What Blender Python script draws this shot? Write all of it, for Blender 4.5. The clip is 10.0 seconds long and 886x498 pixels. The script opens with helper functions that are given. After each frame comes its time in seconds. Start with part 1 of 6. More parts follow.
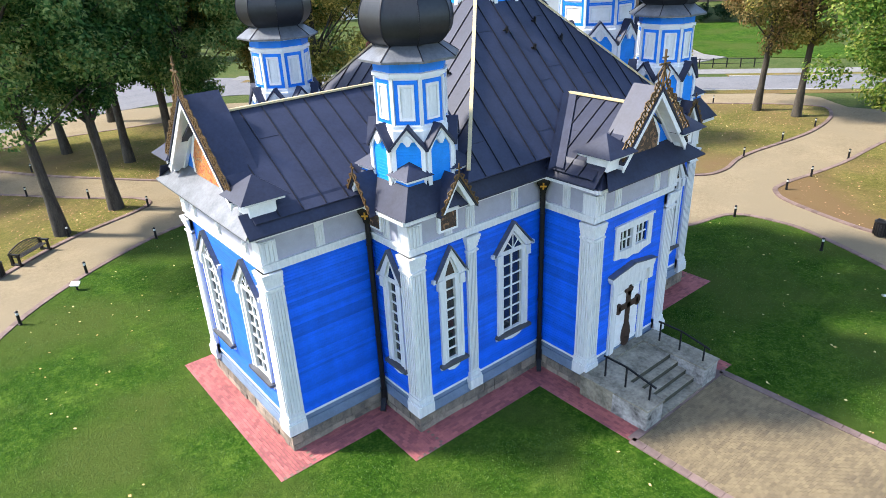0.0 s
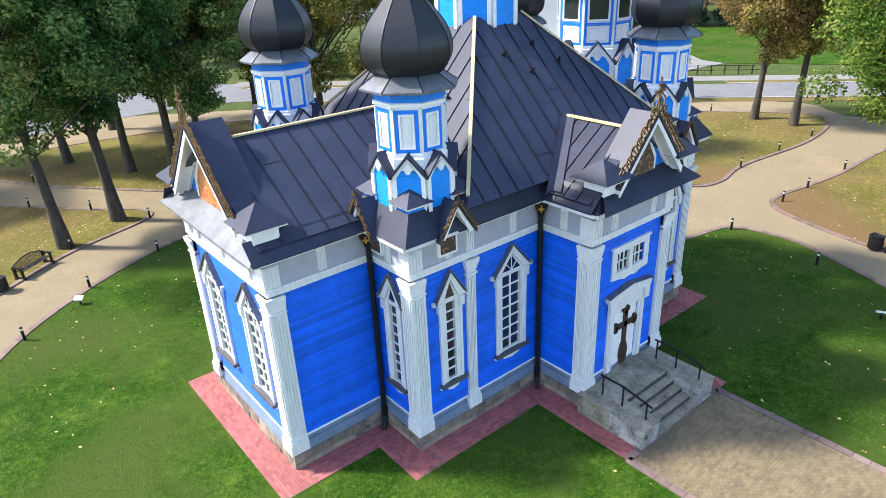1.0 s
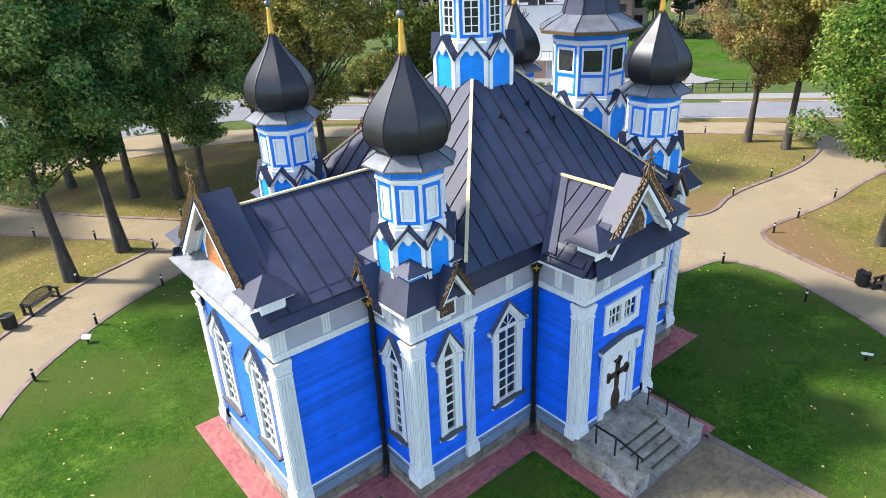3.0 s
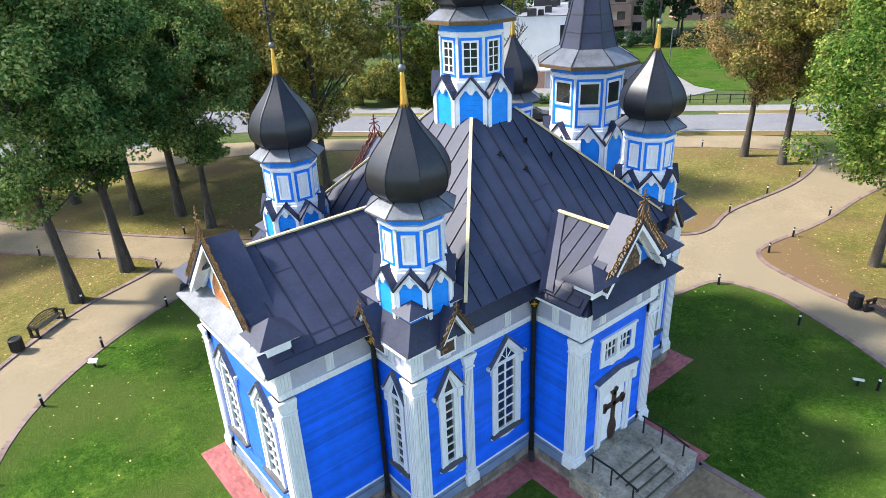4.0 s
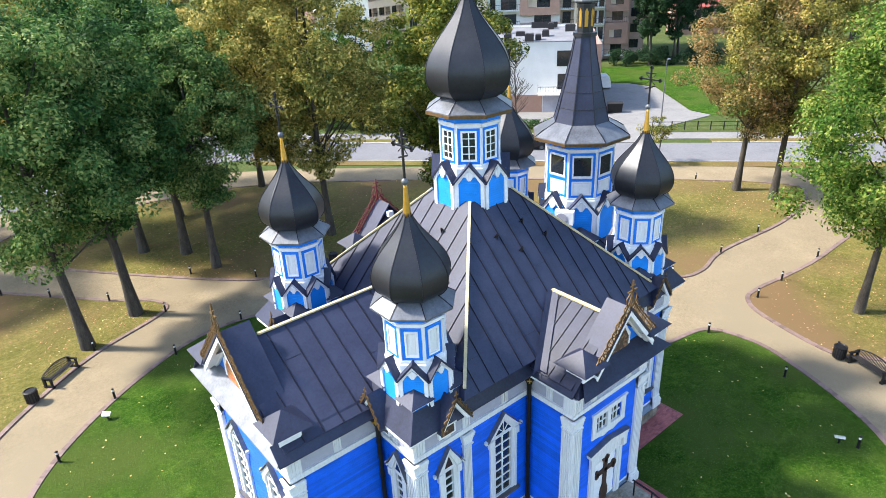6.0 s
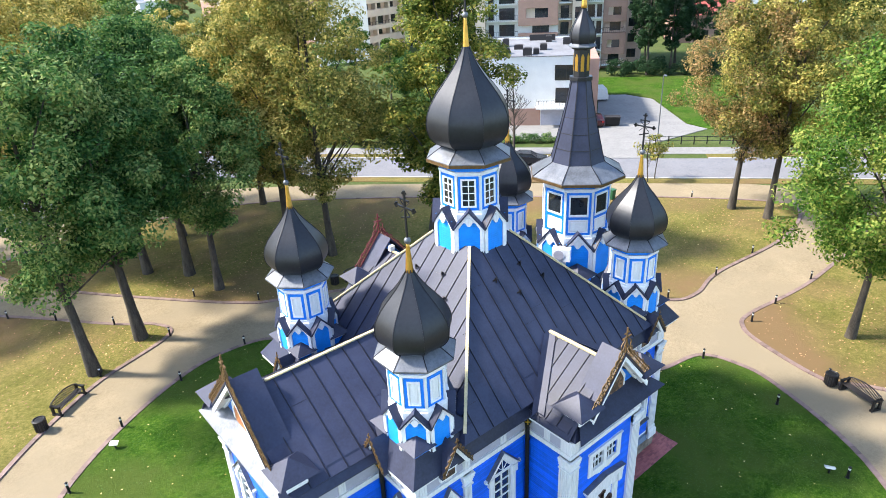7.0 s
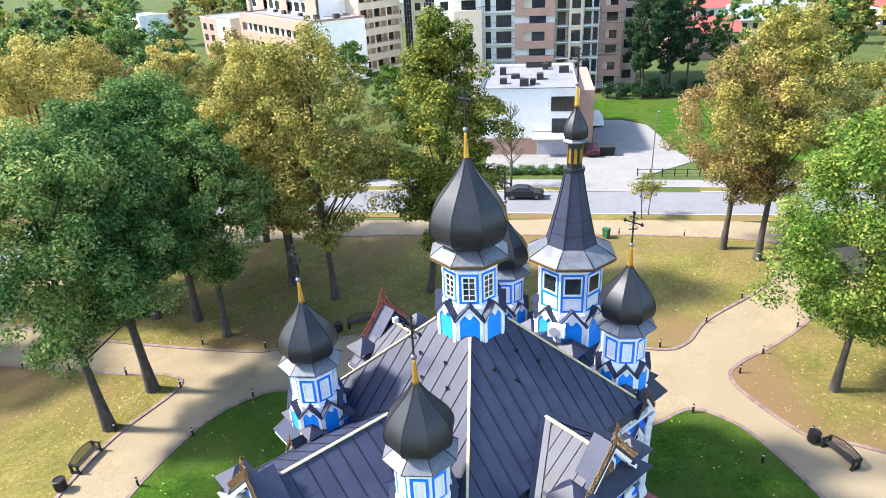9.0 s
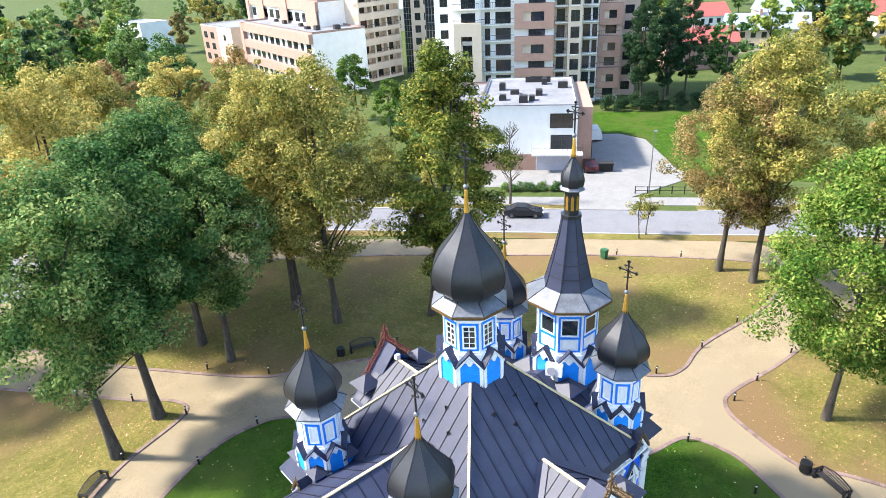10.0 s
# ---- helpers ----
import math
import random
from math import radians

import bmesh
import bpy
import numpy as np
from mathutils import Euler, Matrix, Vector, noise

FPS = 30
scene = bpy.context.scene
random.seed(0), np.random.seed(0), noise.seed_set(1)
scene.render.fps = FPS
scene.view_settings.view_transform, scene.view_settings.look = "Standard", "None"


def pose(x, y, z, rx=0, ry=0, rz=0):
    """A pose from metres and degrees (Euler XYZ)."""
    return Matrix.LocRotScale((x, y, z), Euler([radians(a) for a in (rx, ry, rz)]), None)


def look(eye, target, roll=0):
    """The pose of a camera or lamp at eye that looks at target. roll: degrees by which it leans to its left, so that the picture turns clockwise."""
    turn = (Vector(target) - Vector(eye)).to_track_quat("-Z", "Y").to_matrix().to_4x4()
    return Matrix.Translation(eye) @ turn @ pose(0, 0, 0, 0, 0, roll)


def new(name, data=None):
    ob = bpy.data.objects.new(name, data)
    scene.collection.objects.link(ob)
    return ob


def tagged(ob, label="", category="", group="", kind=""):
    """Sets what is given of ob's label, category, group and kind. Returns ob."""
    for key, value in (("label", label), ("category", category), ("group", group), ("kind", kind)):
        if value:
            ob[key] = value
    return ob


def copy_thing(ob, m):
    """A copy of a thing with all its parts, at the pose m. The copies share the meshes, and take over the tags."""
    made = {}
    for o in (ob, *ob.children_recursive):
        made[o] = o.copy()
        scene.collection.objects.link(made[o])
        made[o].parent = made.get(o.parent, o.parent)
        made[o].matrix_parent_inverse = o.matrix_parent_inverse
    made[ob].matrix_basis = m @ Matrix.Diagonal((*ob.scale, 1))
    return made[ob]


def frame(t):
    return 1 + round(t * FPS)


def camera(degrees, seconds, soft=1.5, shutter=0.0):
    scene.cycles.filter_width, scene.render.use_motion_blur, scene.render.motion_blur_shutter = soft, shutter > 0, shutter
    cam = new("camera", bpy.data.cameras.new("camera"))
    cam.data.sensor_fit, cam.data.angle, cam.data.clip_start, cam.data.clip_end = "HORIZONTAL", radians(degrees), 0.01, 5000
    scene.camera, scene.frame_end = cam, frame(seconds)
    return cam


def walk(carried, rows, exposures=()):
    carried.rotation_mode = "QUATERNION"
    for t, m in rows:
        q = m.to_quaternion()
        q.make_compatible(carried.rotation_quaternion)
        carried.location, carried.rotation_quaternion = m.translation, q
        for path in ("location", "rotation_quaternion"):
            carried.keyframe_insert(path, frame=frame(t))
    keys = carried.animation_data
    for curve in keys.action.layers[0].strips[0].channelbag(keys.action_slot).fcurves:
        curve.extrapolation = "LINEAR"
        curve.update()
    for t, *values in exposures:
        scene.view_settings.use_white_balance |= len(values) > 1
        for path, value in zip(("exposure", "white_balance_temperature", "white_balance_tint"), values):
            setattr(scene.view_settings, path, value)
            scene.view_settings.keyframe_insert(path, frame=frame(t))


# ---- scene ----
cam = camera(68.7, 10.0, soft=0.8)
PATH = [
    (0, (-16.542, -18.140, 14.062), (-15.300, -16.583, 13.129), -2.6),
    (0.5, (-16.541, -18.143, 14.405), (-15.297, -16.587, 13.472), -2.6),
    (1, (-16.525, -18.153, 14.841), (-15.281, -16.597, 13.907), -2.6),
    (1.5, (-16.489, -18.143, 15.276), (-15.245, -16.588, 14.341), -2.6),
    (2, (-16.468, -18.137, 15.782), (-15.222, -16.583, 14.847), -2.6),
    (2.5, (-16.454, -18.132, 16.316), (-15.206, -16.580, 15.381), -2.6),
    (4, (-16.403, -18.157, 18.317), (-15.154, -16.607, 17.381), -2.7),
    (4.5, (-16.384, -18.167, 19.016), (-15.134, -16.617, 18.080), -2.7),
    (5, (-16.356, -18.174, 19.857), (-15.105, -16.625, 18.921), -2.7),
    (5.5, (-16.323, -18.172, 20.646), (-15.071, -16.623, 19.710), -2.7),
    (7, (-16.274, -18.158, 23.379), (-15.018, -16.613, 22.443), -2.8),
    (7.5, (-16.277, -18.168, 24.273), (-15.018, -16.623, 23.339), -2.8),
    (8, (-16.277, -18.163, 25.345), (-15.017, -16.620, 24.410), -2.9),
    (8.5, (-16.254, -18.149, 26.414), (-14.994, -16.608, 25.478), -2.9),
    (9, (-16.243, -18.130, 27.568), (-14.981, -16.590, 26.632), -2.9),
    (9.5, (-16.232, -18.130, 28.628), (-14.969, -16.590, 27.694), -2.9),
    (10, (-16.170, -18.113, 29.876), (-14.907, -16.574, 28.940), -2.9),
]
walk(cam, [(t, look(eye, target, roll)) for t, eye, target, roll in PATH], [(0, 1.66), (5.5, 1.74), (7.0, 1.93), (10, 2.08)])

# ---- world and sun ----
SUN_AZ, SUN_EL = 135.0, 46.0        # degrees: direction towards the sun from +x, and its height
world = bpy.data.worlds.new("sky")
scene.world = world
world.use_nodes = True
wn = world.node_tree
sky = wn.nodes.new("ShaderNodeTexSky")
sky.sky_type = 'NISHITA'
sky.sun_disc = False
sky.sun_elevation = radians(SUN_EL)
sky.sun_rotation = radians(90 - SUN_AZ)
sky.dust_density = 1.0
wn.nodes["Background"].inputs[1].default_value = 0.15
wn.links.new(sky.outputs[0], wn.nodes["Background"].inputs[0])
sun = new("sun", bpy.data.lights.new("sun", 'SUN'))
sun.data.energy = 3.1
sun.data.angle = radians(5)
sun.data.color = (1.0, 0.94, 0.85)
sd = Vector((math.cos(radians(SUN_EL)) * math.cos(radians(SUN_AZ)), math.cos(radians(SUN_EL)) * math.sin(radians(SUN_AZ)), math.sin(radians(SUN_EL))))
sun.matrix_world = look(sd * 60, (0, 0, 0))


# ---- materials ----
def mat(name, col, rough=0.6, metal=0.0, var=0.25, scale=3.0, fine=40.0, bump=0.15, col2=None, isl=0.0, obj=0.0, spec=0.4, streak=None):
    """Procedural surface: two scales of noise mix col with col2, with a fine bump."""
    m = bpy.data.materials.new(name)
    m.use_nodes = True
    nt = m.node_tree
    b = nt.nodes["Principled BSDF"]
    b.inputs["Roughness"].default_value = rough
    b.inputs["Metallic"].default_value = metal
    b.inputs["Specular IOR Level"].default_value = spec
    tc = nt.nodes.new("ShaderNodeTexCoord")
    src = tc.outputs["Object"]
    if streak:
        mp = nt.nodes.new("ShaderNodeMapping")
        mp.inputs["Scale"].default_value = streak
        nt.links.new(src, mp.inputs[0])
        src = mp.outputs[0]
    n1 = nt.nodes.new("ShaderNodeTexNoise")
    n1.inputs["Scale"].default_value = scale
    n1.inputs["Detail"].default_value = 6
    n1.inputs["Roughness"].default_value = 0.65
    n2 = nt.nodes.new("ShaderNodeTexNoise")
    n2.inputs["Scale"].default_value = fine
    n2.inputs["Detail"].default_value = 4
    nt.links.new(src, n1.inputs["Vector"])
    nt.links.new(src, n2.inputs["Vector"])
    add = nt.nodes.new("ShaderNodeMath")
    add.operation = 'MULTIPLY_ADD'
    add.inputs[1].default_value = 0.45
    nt.links.new(n2.outputs[0], add.inputs[0])
    nt.links.new(n1.outputs[0], add.inputs[2])
    val = add.outputs[0]
    if isl or obj:
        if isl:
            gi = nt.nodes.new("ShaderNodeNewGeometry")
            rnd, amt = gi.outputs["Random Per Island"], isl
        else:
            gi = nt.nodes.new("ShaderNodeObjectInfo")
            rnd, amt = gi.outputs["Random"], obj
        ma = nt.nodes.new("ShaderNodeMath")
        ma.operation = 'MULTIPLY_ADD'
        ma.inputs[1].default_value = amt
        nt.links.new(rnd, ma.inputs[0])
        nt.links.new(val, ma.inputs[2])
        sb = nt.nodes.new("ShaderNodeMath")
        sb.operation = 'SUBTRACT'
        sb.inputs[1].default_value = amt / 2
        nt.links.new(ma.outputs[0], sb.inputs[0])
        val = sb.outputs[0]
    cr = nt.nodes.new("ShaderNodeValToRGB")
    c2 = col2 or tuple(c * (1 - var) for c in col)
    c1 = col if col2 else tuple(min(1, c * (1 + var * 0.5)) for c in col)
    cr.color_ramp.elements[0].position, cr.color_ramp.elements[0].color = 0.45, (*c2, 1)
    cr.color_ramp.elements[1].position, cr.color_ramp.elements[1].color = 0.98, (*c1, 1)
    nt.links.new(val, cr.inputs[0])
    nt.links.new(cr.outputs[0], b.inputs["Base Color"])
    if bump:
        bp = nt.nodes.new("ShaderNodeBump")
        bp.inputs["Strength"].default_value = bump
        bp.inputs["Distance"].default_value = 0.02
        nt.links.new(val, bp.inputs["Height"])
        nt.links.new(bp.outputs[0], b.inputs["Normal"])
    return m


BLUE = mat("blue_board_paint", (0.002, 0.13, 0.8), 0.5, var=0.3, scale=1.2, fine=25, bump=0.2, isl=0.35)
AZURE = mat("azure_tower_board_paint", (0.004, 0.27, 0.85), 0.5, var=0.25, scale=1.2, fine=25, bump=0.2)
BLUE2 = mat("blue_trim_paint", (0.003, 0.2, 0.8), 0.5, var=0.15)
WHITE = mat("white_trim_paint", (0.82, 0.82, 0.83), 0.5, var=0.16, scale=4, fine=60)
WHITEW = mat("weathered_white_wood", (0.8, 0.8, 0.8), 0.6, col2=(0.55, 0.56, 0.58), scale=2.5, fine=30, streak=(6, 6, 0.6))
GREYF = mat("grey_frieze_paint", (0.38, 0.38, 0.45), 0.6, var=0.15)
ROOF = mat("dark_sheet_roof", (0.034, 0.04, 0.075), 0.5, metal=0.0, col2=(0.014, 0.017, 0.034), scale=0.9, fine=12, bump=0.12, obj=0.3, spec=0.3)
SEAM = mat("roof_seam_metal", (0.014, 0.014, 0.02), 0.5, metal=0.2, var=0.2)
DOME = mat("black_dome_sheet", (0.028, 0.03, 0.036), 0.42, metal=0.4, col2=(0.013, 0.014, 0.018), scale=1.4, fine=10, bump=0.05, spec=0.5)
GALV = mat("grey_zinc_sheet", (0.19, 0.2, 0.22), 0.42, metal=0.4, col2=(0.085, 0.09, 0.1), scale=2.0, fine=14, bump=0.06)
GOLD = mat("gold_leaf", (0.55, 0.31, 0.06), 0.35, metal=0.8, var=0.3)
GILTW = mat("gilded_carving", (0.16, 0.09, 0.03), 0.6, metal=0.2, col2=(0.05, 0.03, 0.012), scale=8)
TRIMY = mat("cream_ridge_strip", (0.62, 0.5, 0.28), 0.5, var=0.25, scale=5)
BLACK = mat("black_painted_metal", (0.012, 0.012, 0.014), 0.45, metal=0.3, var=0.3)
STONE = mat("field_stone_plinth", (0.32, 0.26, 0.2), 0.85, col2=(0.1, 0.085, 0.07), scale=2.2, fine=18, bump=0.6, isl=0.35)
SKIRT = mat("grey_blue_skirting", (0.16, 0.22, 0.32), 0.6, var=0.3, scale=2)
CONC = mat("old_concrete", (0.38, 0.34, 0.26), 0.85, col2=(0.07, 0.062, 0.045), scale=1.6, fine=9, bump=0.5)
STAIN = mat("stained_flaking_concrete", (0.5, 0.48, 0.46), 0.85, col2=(0.02, 0.018, 0.015), scale=1.8, fine=9, bump=0.7)
GLASS = mat("window_glass", (0.02, 0.025, 0.03), 0.06, var=0.2, bump=0.0, spec=0.8)
BROWN = mat("dark_brown_wood", (0.055, 0.03, 0.022), 0.5, var=0.4, scale=5)
SILL = mat("grey_sill_sheet", (0.1, 0.1, 0.11), 0.5, metal=0.2, var=0.3)
MOSS = mat("mossy_dark_concrete", (0.09, 0.085, 0.065), 0.9, col2=(0.03, 0.03, 0.02), scale=3, bump=0.5)


def painting(name, cols, scale):
    """Loose brushwork in a few colours, bent by a slow noise."""
    m = bpy.data.materials.new(name)
    m.use_nodes = True
    nt = m.node_tree
    tc = nt.nodes.new("ShaderNodeTexCoord")
    n = nt.nodes.new("ShaderNodeTexNoise")
    n.inputs["Scale"].default_value = scale
    n.inputs["Detail"].default_value = 5
    n.inputs["Distortion"].default_value = 1.6
    cr = nt.nodes.new("ShaderNodeValToRGB")
    el = cr.color_ramp.elements
    el[0].position, el[0].color = .3, (*cols[0], 1)
    el[1].position, el[1].color = .7, (*cols[-1], 1)
    for k, c in enumerate(cols[1:-1], 1):
        el.new(.3 + .4 * k / (len(cols) - 1)).color = (*c, 1)
    nt.links.new(tc.outputs["Object"], n.inputs["Vector"])
    nt.links.new(n.outputs[0], cr.inputs[0])
    b = nt.nodes["Principled BSDF"]
    b.inputs["Roughness"].default_value = .5
    nt.links.new(cr.outputs[0], b.inputs["Base Color"])
    return m


ICON = painting("painted_panel", [(0.08, 0.15, 0.11), (0.28, 0.28, 0.18), (0.6, 0.15, 0.02), (0.5, 0.22, 0.05), (0.32, 0.03, 0.015), (0.5, 0.33, 0.16), (0.05, 0.08, 0.08)], 2.6)
ICOND = painting("dark_painted_panel", [(0.015, 0.012, 0.01), (0.08, 0.04, 0.025), (0.02, 0.016, 0.015), (0.28, 0.15, 0.08), (0.03, 0.03, 0.035)], 3.0)
REDORN = mat("dark_red_carving", (0.16, 0.02, 0.025), 0.6, var=0.4)
BRICK = mat("red_paver", (0.42, 0.13, 0.12), 0.8, col2=(0.24, 0.075, 0.075), scale=1.2, fine=20, obj=0.5)
BRICKJ = mat("red_pavers_joined", (0.42, 0.13, 0.12), 0.8, col2=(0.24, 0.075, 0.075), scale=1.2, fine=20, isl=0.5)
JOINT = mat("sand_joint", (0.2, 0.13, 0.1), 0.95, var=0.3)


# ---- mesh helpers ----
class Geo:
    """A list of vertices and faces that becomes one mesh."""

    def __init__(self):
        self.v, self.f = [], []

    def poly(self, pts):
        n = len(self.v)
        self.v += [tuple(p) for p in pts]
        self.f.append(tuple(range(n, n + len(pts))))
        return self

    def box(self, x0, x1, y0, y1, z0, z1):
        n = len(self.v)
        self.v += [(x0, y0, z0), (x1, y0, z0), (x1, y1, z0), (x0, y1, z0), (x0, y0, z1), (x1, y0, z1), (x1, y1, z1), (x0, y1, z1)]
        self.f += [tuple(n + i for i in q) for q in ((0, 3, 2, 1), (4, 5, 6, 7), (0, 1, 5, 4), (1, 2, 6, 5), (2, 3, 7, 6), (3, 0, 4, 7))]
        return self

    def loft(self, a, b, caps=True):
        """A solid between two loops of as many points."""
        n, k = len(self.v), len(a)
        self.v += [tuple(p) for p in a] + [tuple(p) for p in b]
        self.f += [(n + i, n + (i + 1) % k, n + k + (i + 1) % k, n + k + i) for i in range(k)]
        if caps:
            self.f += [tuple(n + i for i in range(k))[::-1], tuple(n + k + i for i in range(k))]
        return self

    def prism(self, pts, d):
        """pts: (x, z) outline, pushed along y from d[0] to d[1]."""
        return self.loft([(x, d[0], z) for x, z in pts], [(x, d[1], z) for x, z in pts])

    def slab(self, pts, z0, z1):
        return self.loft([(x, y, z0) for x, y in pts], [(x, y, z1) for x, y in pts])

    def rings(self, prof, n=8, cx=0, cy=0, turn=22.5, caps=True):
        """A turned form: prof is (radius, height) from low to high."""
        b = len(self.v)
        for r, z in prof:
            self.v += [(cx + r * math.cos(radians(turn + 360 * i / n)), cy + r * math.sin(radians(turn + 360 * i / n)), z) for i in range(n)]
        for j in range(len(prof) - 1):
            self.f += [(b + j * n + i, b + j * n + (i + 1) % n, b + (j + 1) * n + (i + 1) % n, b + (j + 1) * n + i) for i in range(n)]
        if caps:
            self.f += [tuple(b + i for i in range(n))[::-1], tuple(b + (len(prof) - 1) * n + i for i in range(n))]
        return self

    def bar(self, p, q, w, d=None, up=(0, 0, 1)):
        """A square bar from p to q."""
        p, q = Vector(p), Vector(q)
        t = (q - p).normalized()
        s = t.cross(Vector(up))
        if s.length < 1e-3:
            s = t.cross(Vector((1, 0, 0)))
        s.normalize()
        u = s.cross(t)
        s, u = s * w / 2, u * (d or w) / 2
        return self.loft([p + s + u, p - s + u, p - s - u, p + s - u], [q + s + u, q - s + u, q - s - u, q + s - u])

    def mesh(self, name, m, smooth=False):
        me = bpy.data.meshes.new(name)
        me.from_pydata(self.v, [], self.f)
        b = bmesh.new()
        b.from_mesh(me)
        bmesh.ops.recalc_face_normals(b, faces=b.faces)
        b.to_mesh(me)
        b.free()
        me.materials.append(m)
        if smooth:
            me.polygons.foreach_set("use_smooth", [True] * len(me.polygons))
        me.update()
        return me


def part(name, g, m, parent, label="", at=None, smooth=False):
    """Links a Geo (or a ready mesh) as one mesh object under parent."""
    ob = new(name, g if isinstance(g, bpy.types.Mesh) else g.mesh(name, m, smooth))
    ob.parent = parent
    if at is not None:
        ob.matrix_basis = at
    if label:
        ob["label"] = label
    return ob


def thing(name, label, category, at=None, group="", kind=""):
    e = new(name)
    if at is not None:
        e.matrix_basis = at
    return tagged(e, label, category, group, kind)


def smooth_loop(pts, k=6):
    """A closed loop rounded through its points."""
    out, n = [], len(pts)
    for i in range(n):
        p0, p1, p2, p3 = (Vector(pts[(i + j - 1) % n]) for j in range(4))
        for s in range(k):
            t = s / k
            out.append(tuple(0.5 * (2 * p1 + (p2 - p0) * t + (2 * p0 - 5 * p1 + 4 * p2 - p3) * t * t + (3 * p1 - p0 - 3 * p2 + p3) * t ** 3)))
    return out


# ---- church ----
CX, CY = 0.2, 0.2
church = thing("church", "blue timber Orthodox church with white trim and black onion domes", "church", pose(CX, CY, 0))
HX, HY = 7.22, 4.92              # half of the main block
AX, AY = -10.67, 2.93            # end of the chancel arm and its half width
DX, DY, DC = 2.06, -7.05, 0.26    # porch arm: half width, front, centre
ZS, ZK, ZB, ZF, ZE = 0.55, 0.92, 1.05, 6.2, 7.4   # stone, skirting, first board, frieze, eaves


def fluted(g, x0, x1, d, z0, z1, n=5):
    """Flutes on the front of a pilaster."""
    s = (x1 - x0) / n
    for i in range(n):
        g.box(x0 + i * s + s * .2, x0 + (i + 1) * s - s * .2, -d - 0.03, -d, z0, z1)


def wall(name, p, q, holes=(), parent=church):
    """A boarded wall from p to q (seen from outside, p on the left), with holes (s0, s1, z0, z1) along it."""
    p, q = Vector((*p, 0)), Vector((*q, 0))
    L = (q - p).length
    at = Matrix.Translation(p) @ pose(0, 0, 0, 0, 0, math.degrees(math.atan2(q.y - p.y, q.x - p.x)))
    g = Geo()
    h = 0.1
    n = round((ZF - ZB) / h)
    h = (ZF - ZB) / n
    for i in range(n):
        z0, z1 = ZB + i * h, ZB + (i + 1) * h
        cuts = [(a, b) for a, b, c, d in holes if c < (z0 + z1) / 2 < d]
        xs = [0] + [v for c in sorted(cuts) for v in c] + [L]
        for a, b in zip(xs[::2], xs[1::2]):
            pr = [(-.03, z0 + .002), (-.03, z1 - .016), (-.012, z1 - .003), (.2, z1 - .003), (.2, z0 + .002)]
            g.loft([(a, y, z) for y, z in pr], [(b, y, z) for y, z in pr])
    w = part(name, g, BLUE, parent, "deep blue horizontal lapped boards", at)
    g = Geo().box(-0.02, L + 0.02, -0.10, 0.2, ZS, ZS + 0.1)
    g.loft([(0, -0.10, ZS + 0.1), (0, -0.06, ZK - 0.1), (0, 0.2, ZK - 0.1), (0, 0.2, ZS + 0.1)], [(L, -0.10, ZS + 0.1), (L, -0.06, ZK - 0.1), (L, 0.2, ZK - 0.1), (L, 0.2, ZS + 0.1)])
    g.box(0, L, -0.075, 0.2, ZK - 0.1, ZK - 0.03).box(0, L, -0.03, 0.2, ZK - 0.03, ZB)
    part("skirting", g, SKIRT, w, "grey-blue timber skirting")
    part("moulding", Geo().box(0, L, -0.055, 0, ZB + 0.0, ZB + 0.07), WHITE, w)
    # frieze with architrave, cornice and small brackets
    g = Geo().box(-0.06, L + 0.06, -0.08, 0.2, ZF - 0.02, ZF + 0.16).box(-0.1, L + 0.1, -0.13, 0.2, ZF + 0.16, ZF + 0.24)
    g.box(-0.1, L + 0.1, -0.12, 0.2, ZE - 0.2, ZE - 0.13).box(-0.2, L + 0.2, -0.24, 0.2, ZE - 0.13, ZE - 0.05).box(-0.42, L + 0.42, -0.48, 0.2, ZE - 0.05, ZE + 0.05)
    part("cornice", g, WHITEW, w, "white stepped timber cornice")
    part("frieze", Geo().box(0, L, -0.045, 0.2, ZF + 0.24, ZE - 0.2), GREYF, w, "plain grey frieze band")
    k = int(L / 1.9)
    for i in range(k):
        x = L * (i + .5) / k if k > 1 else L / 2
        g = Geo().box(x - .14, x + .14, -.085, 0, ZF + .25, ZE - .2)
        fluted(g, x - .13, x + .13, .085, ZF + .28, ZE - .34, 3)
        part("frieze_block", g, WHITEW, w, "white fluted frieze block")
    # stone footing
    g = Geo()
    rnd = random.Random(round(L * 100) + len(holes))
    for z0, z1 in ((-0.1, 0.24), (0.25, ZS)):
        a = -0.14
        while a < L + 0.14:
            b = min(L + 0.14, a + rnd.uniform(0.3, 0.75))
            o = rnd.uniform(-0.02, 0.02)
            g.loft([(a + .01, -0.14 + o, z0), (b - .01, -0.14 + o, z0), (b - .01, 0.2, z0), (a + .01, 0.2, z0)], [(a + .015, -0.13 + o, z1), (b - .015, -0.13 + o, z1), (b - .015, 0.2, z1), (a + .015, 0.2, z1)])
            a = b
    g.box(-0.1, L + 0.1, -0.11, 0.2, -0.1, ZS - 0.01)
    part("footing", g, STONE, w, "weathered grey field-stone footing with mortar")
    return w


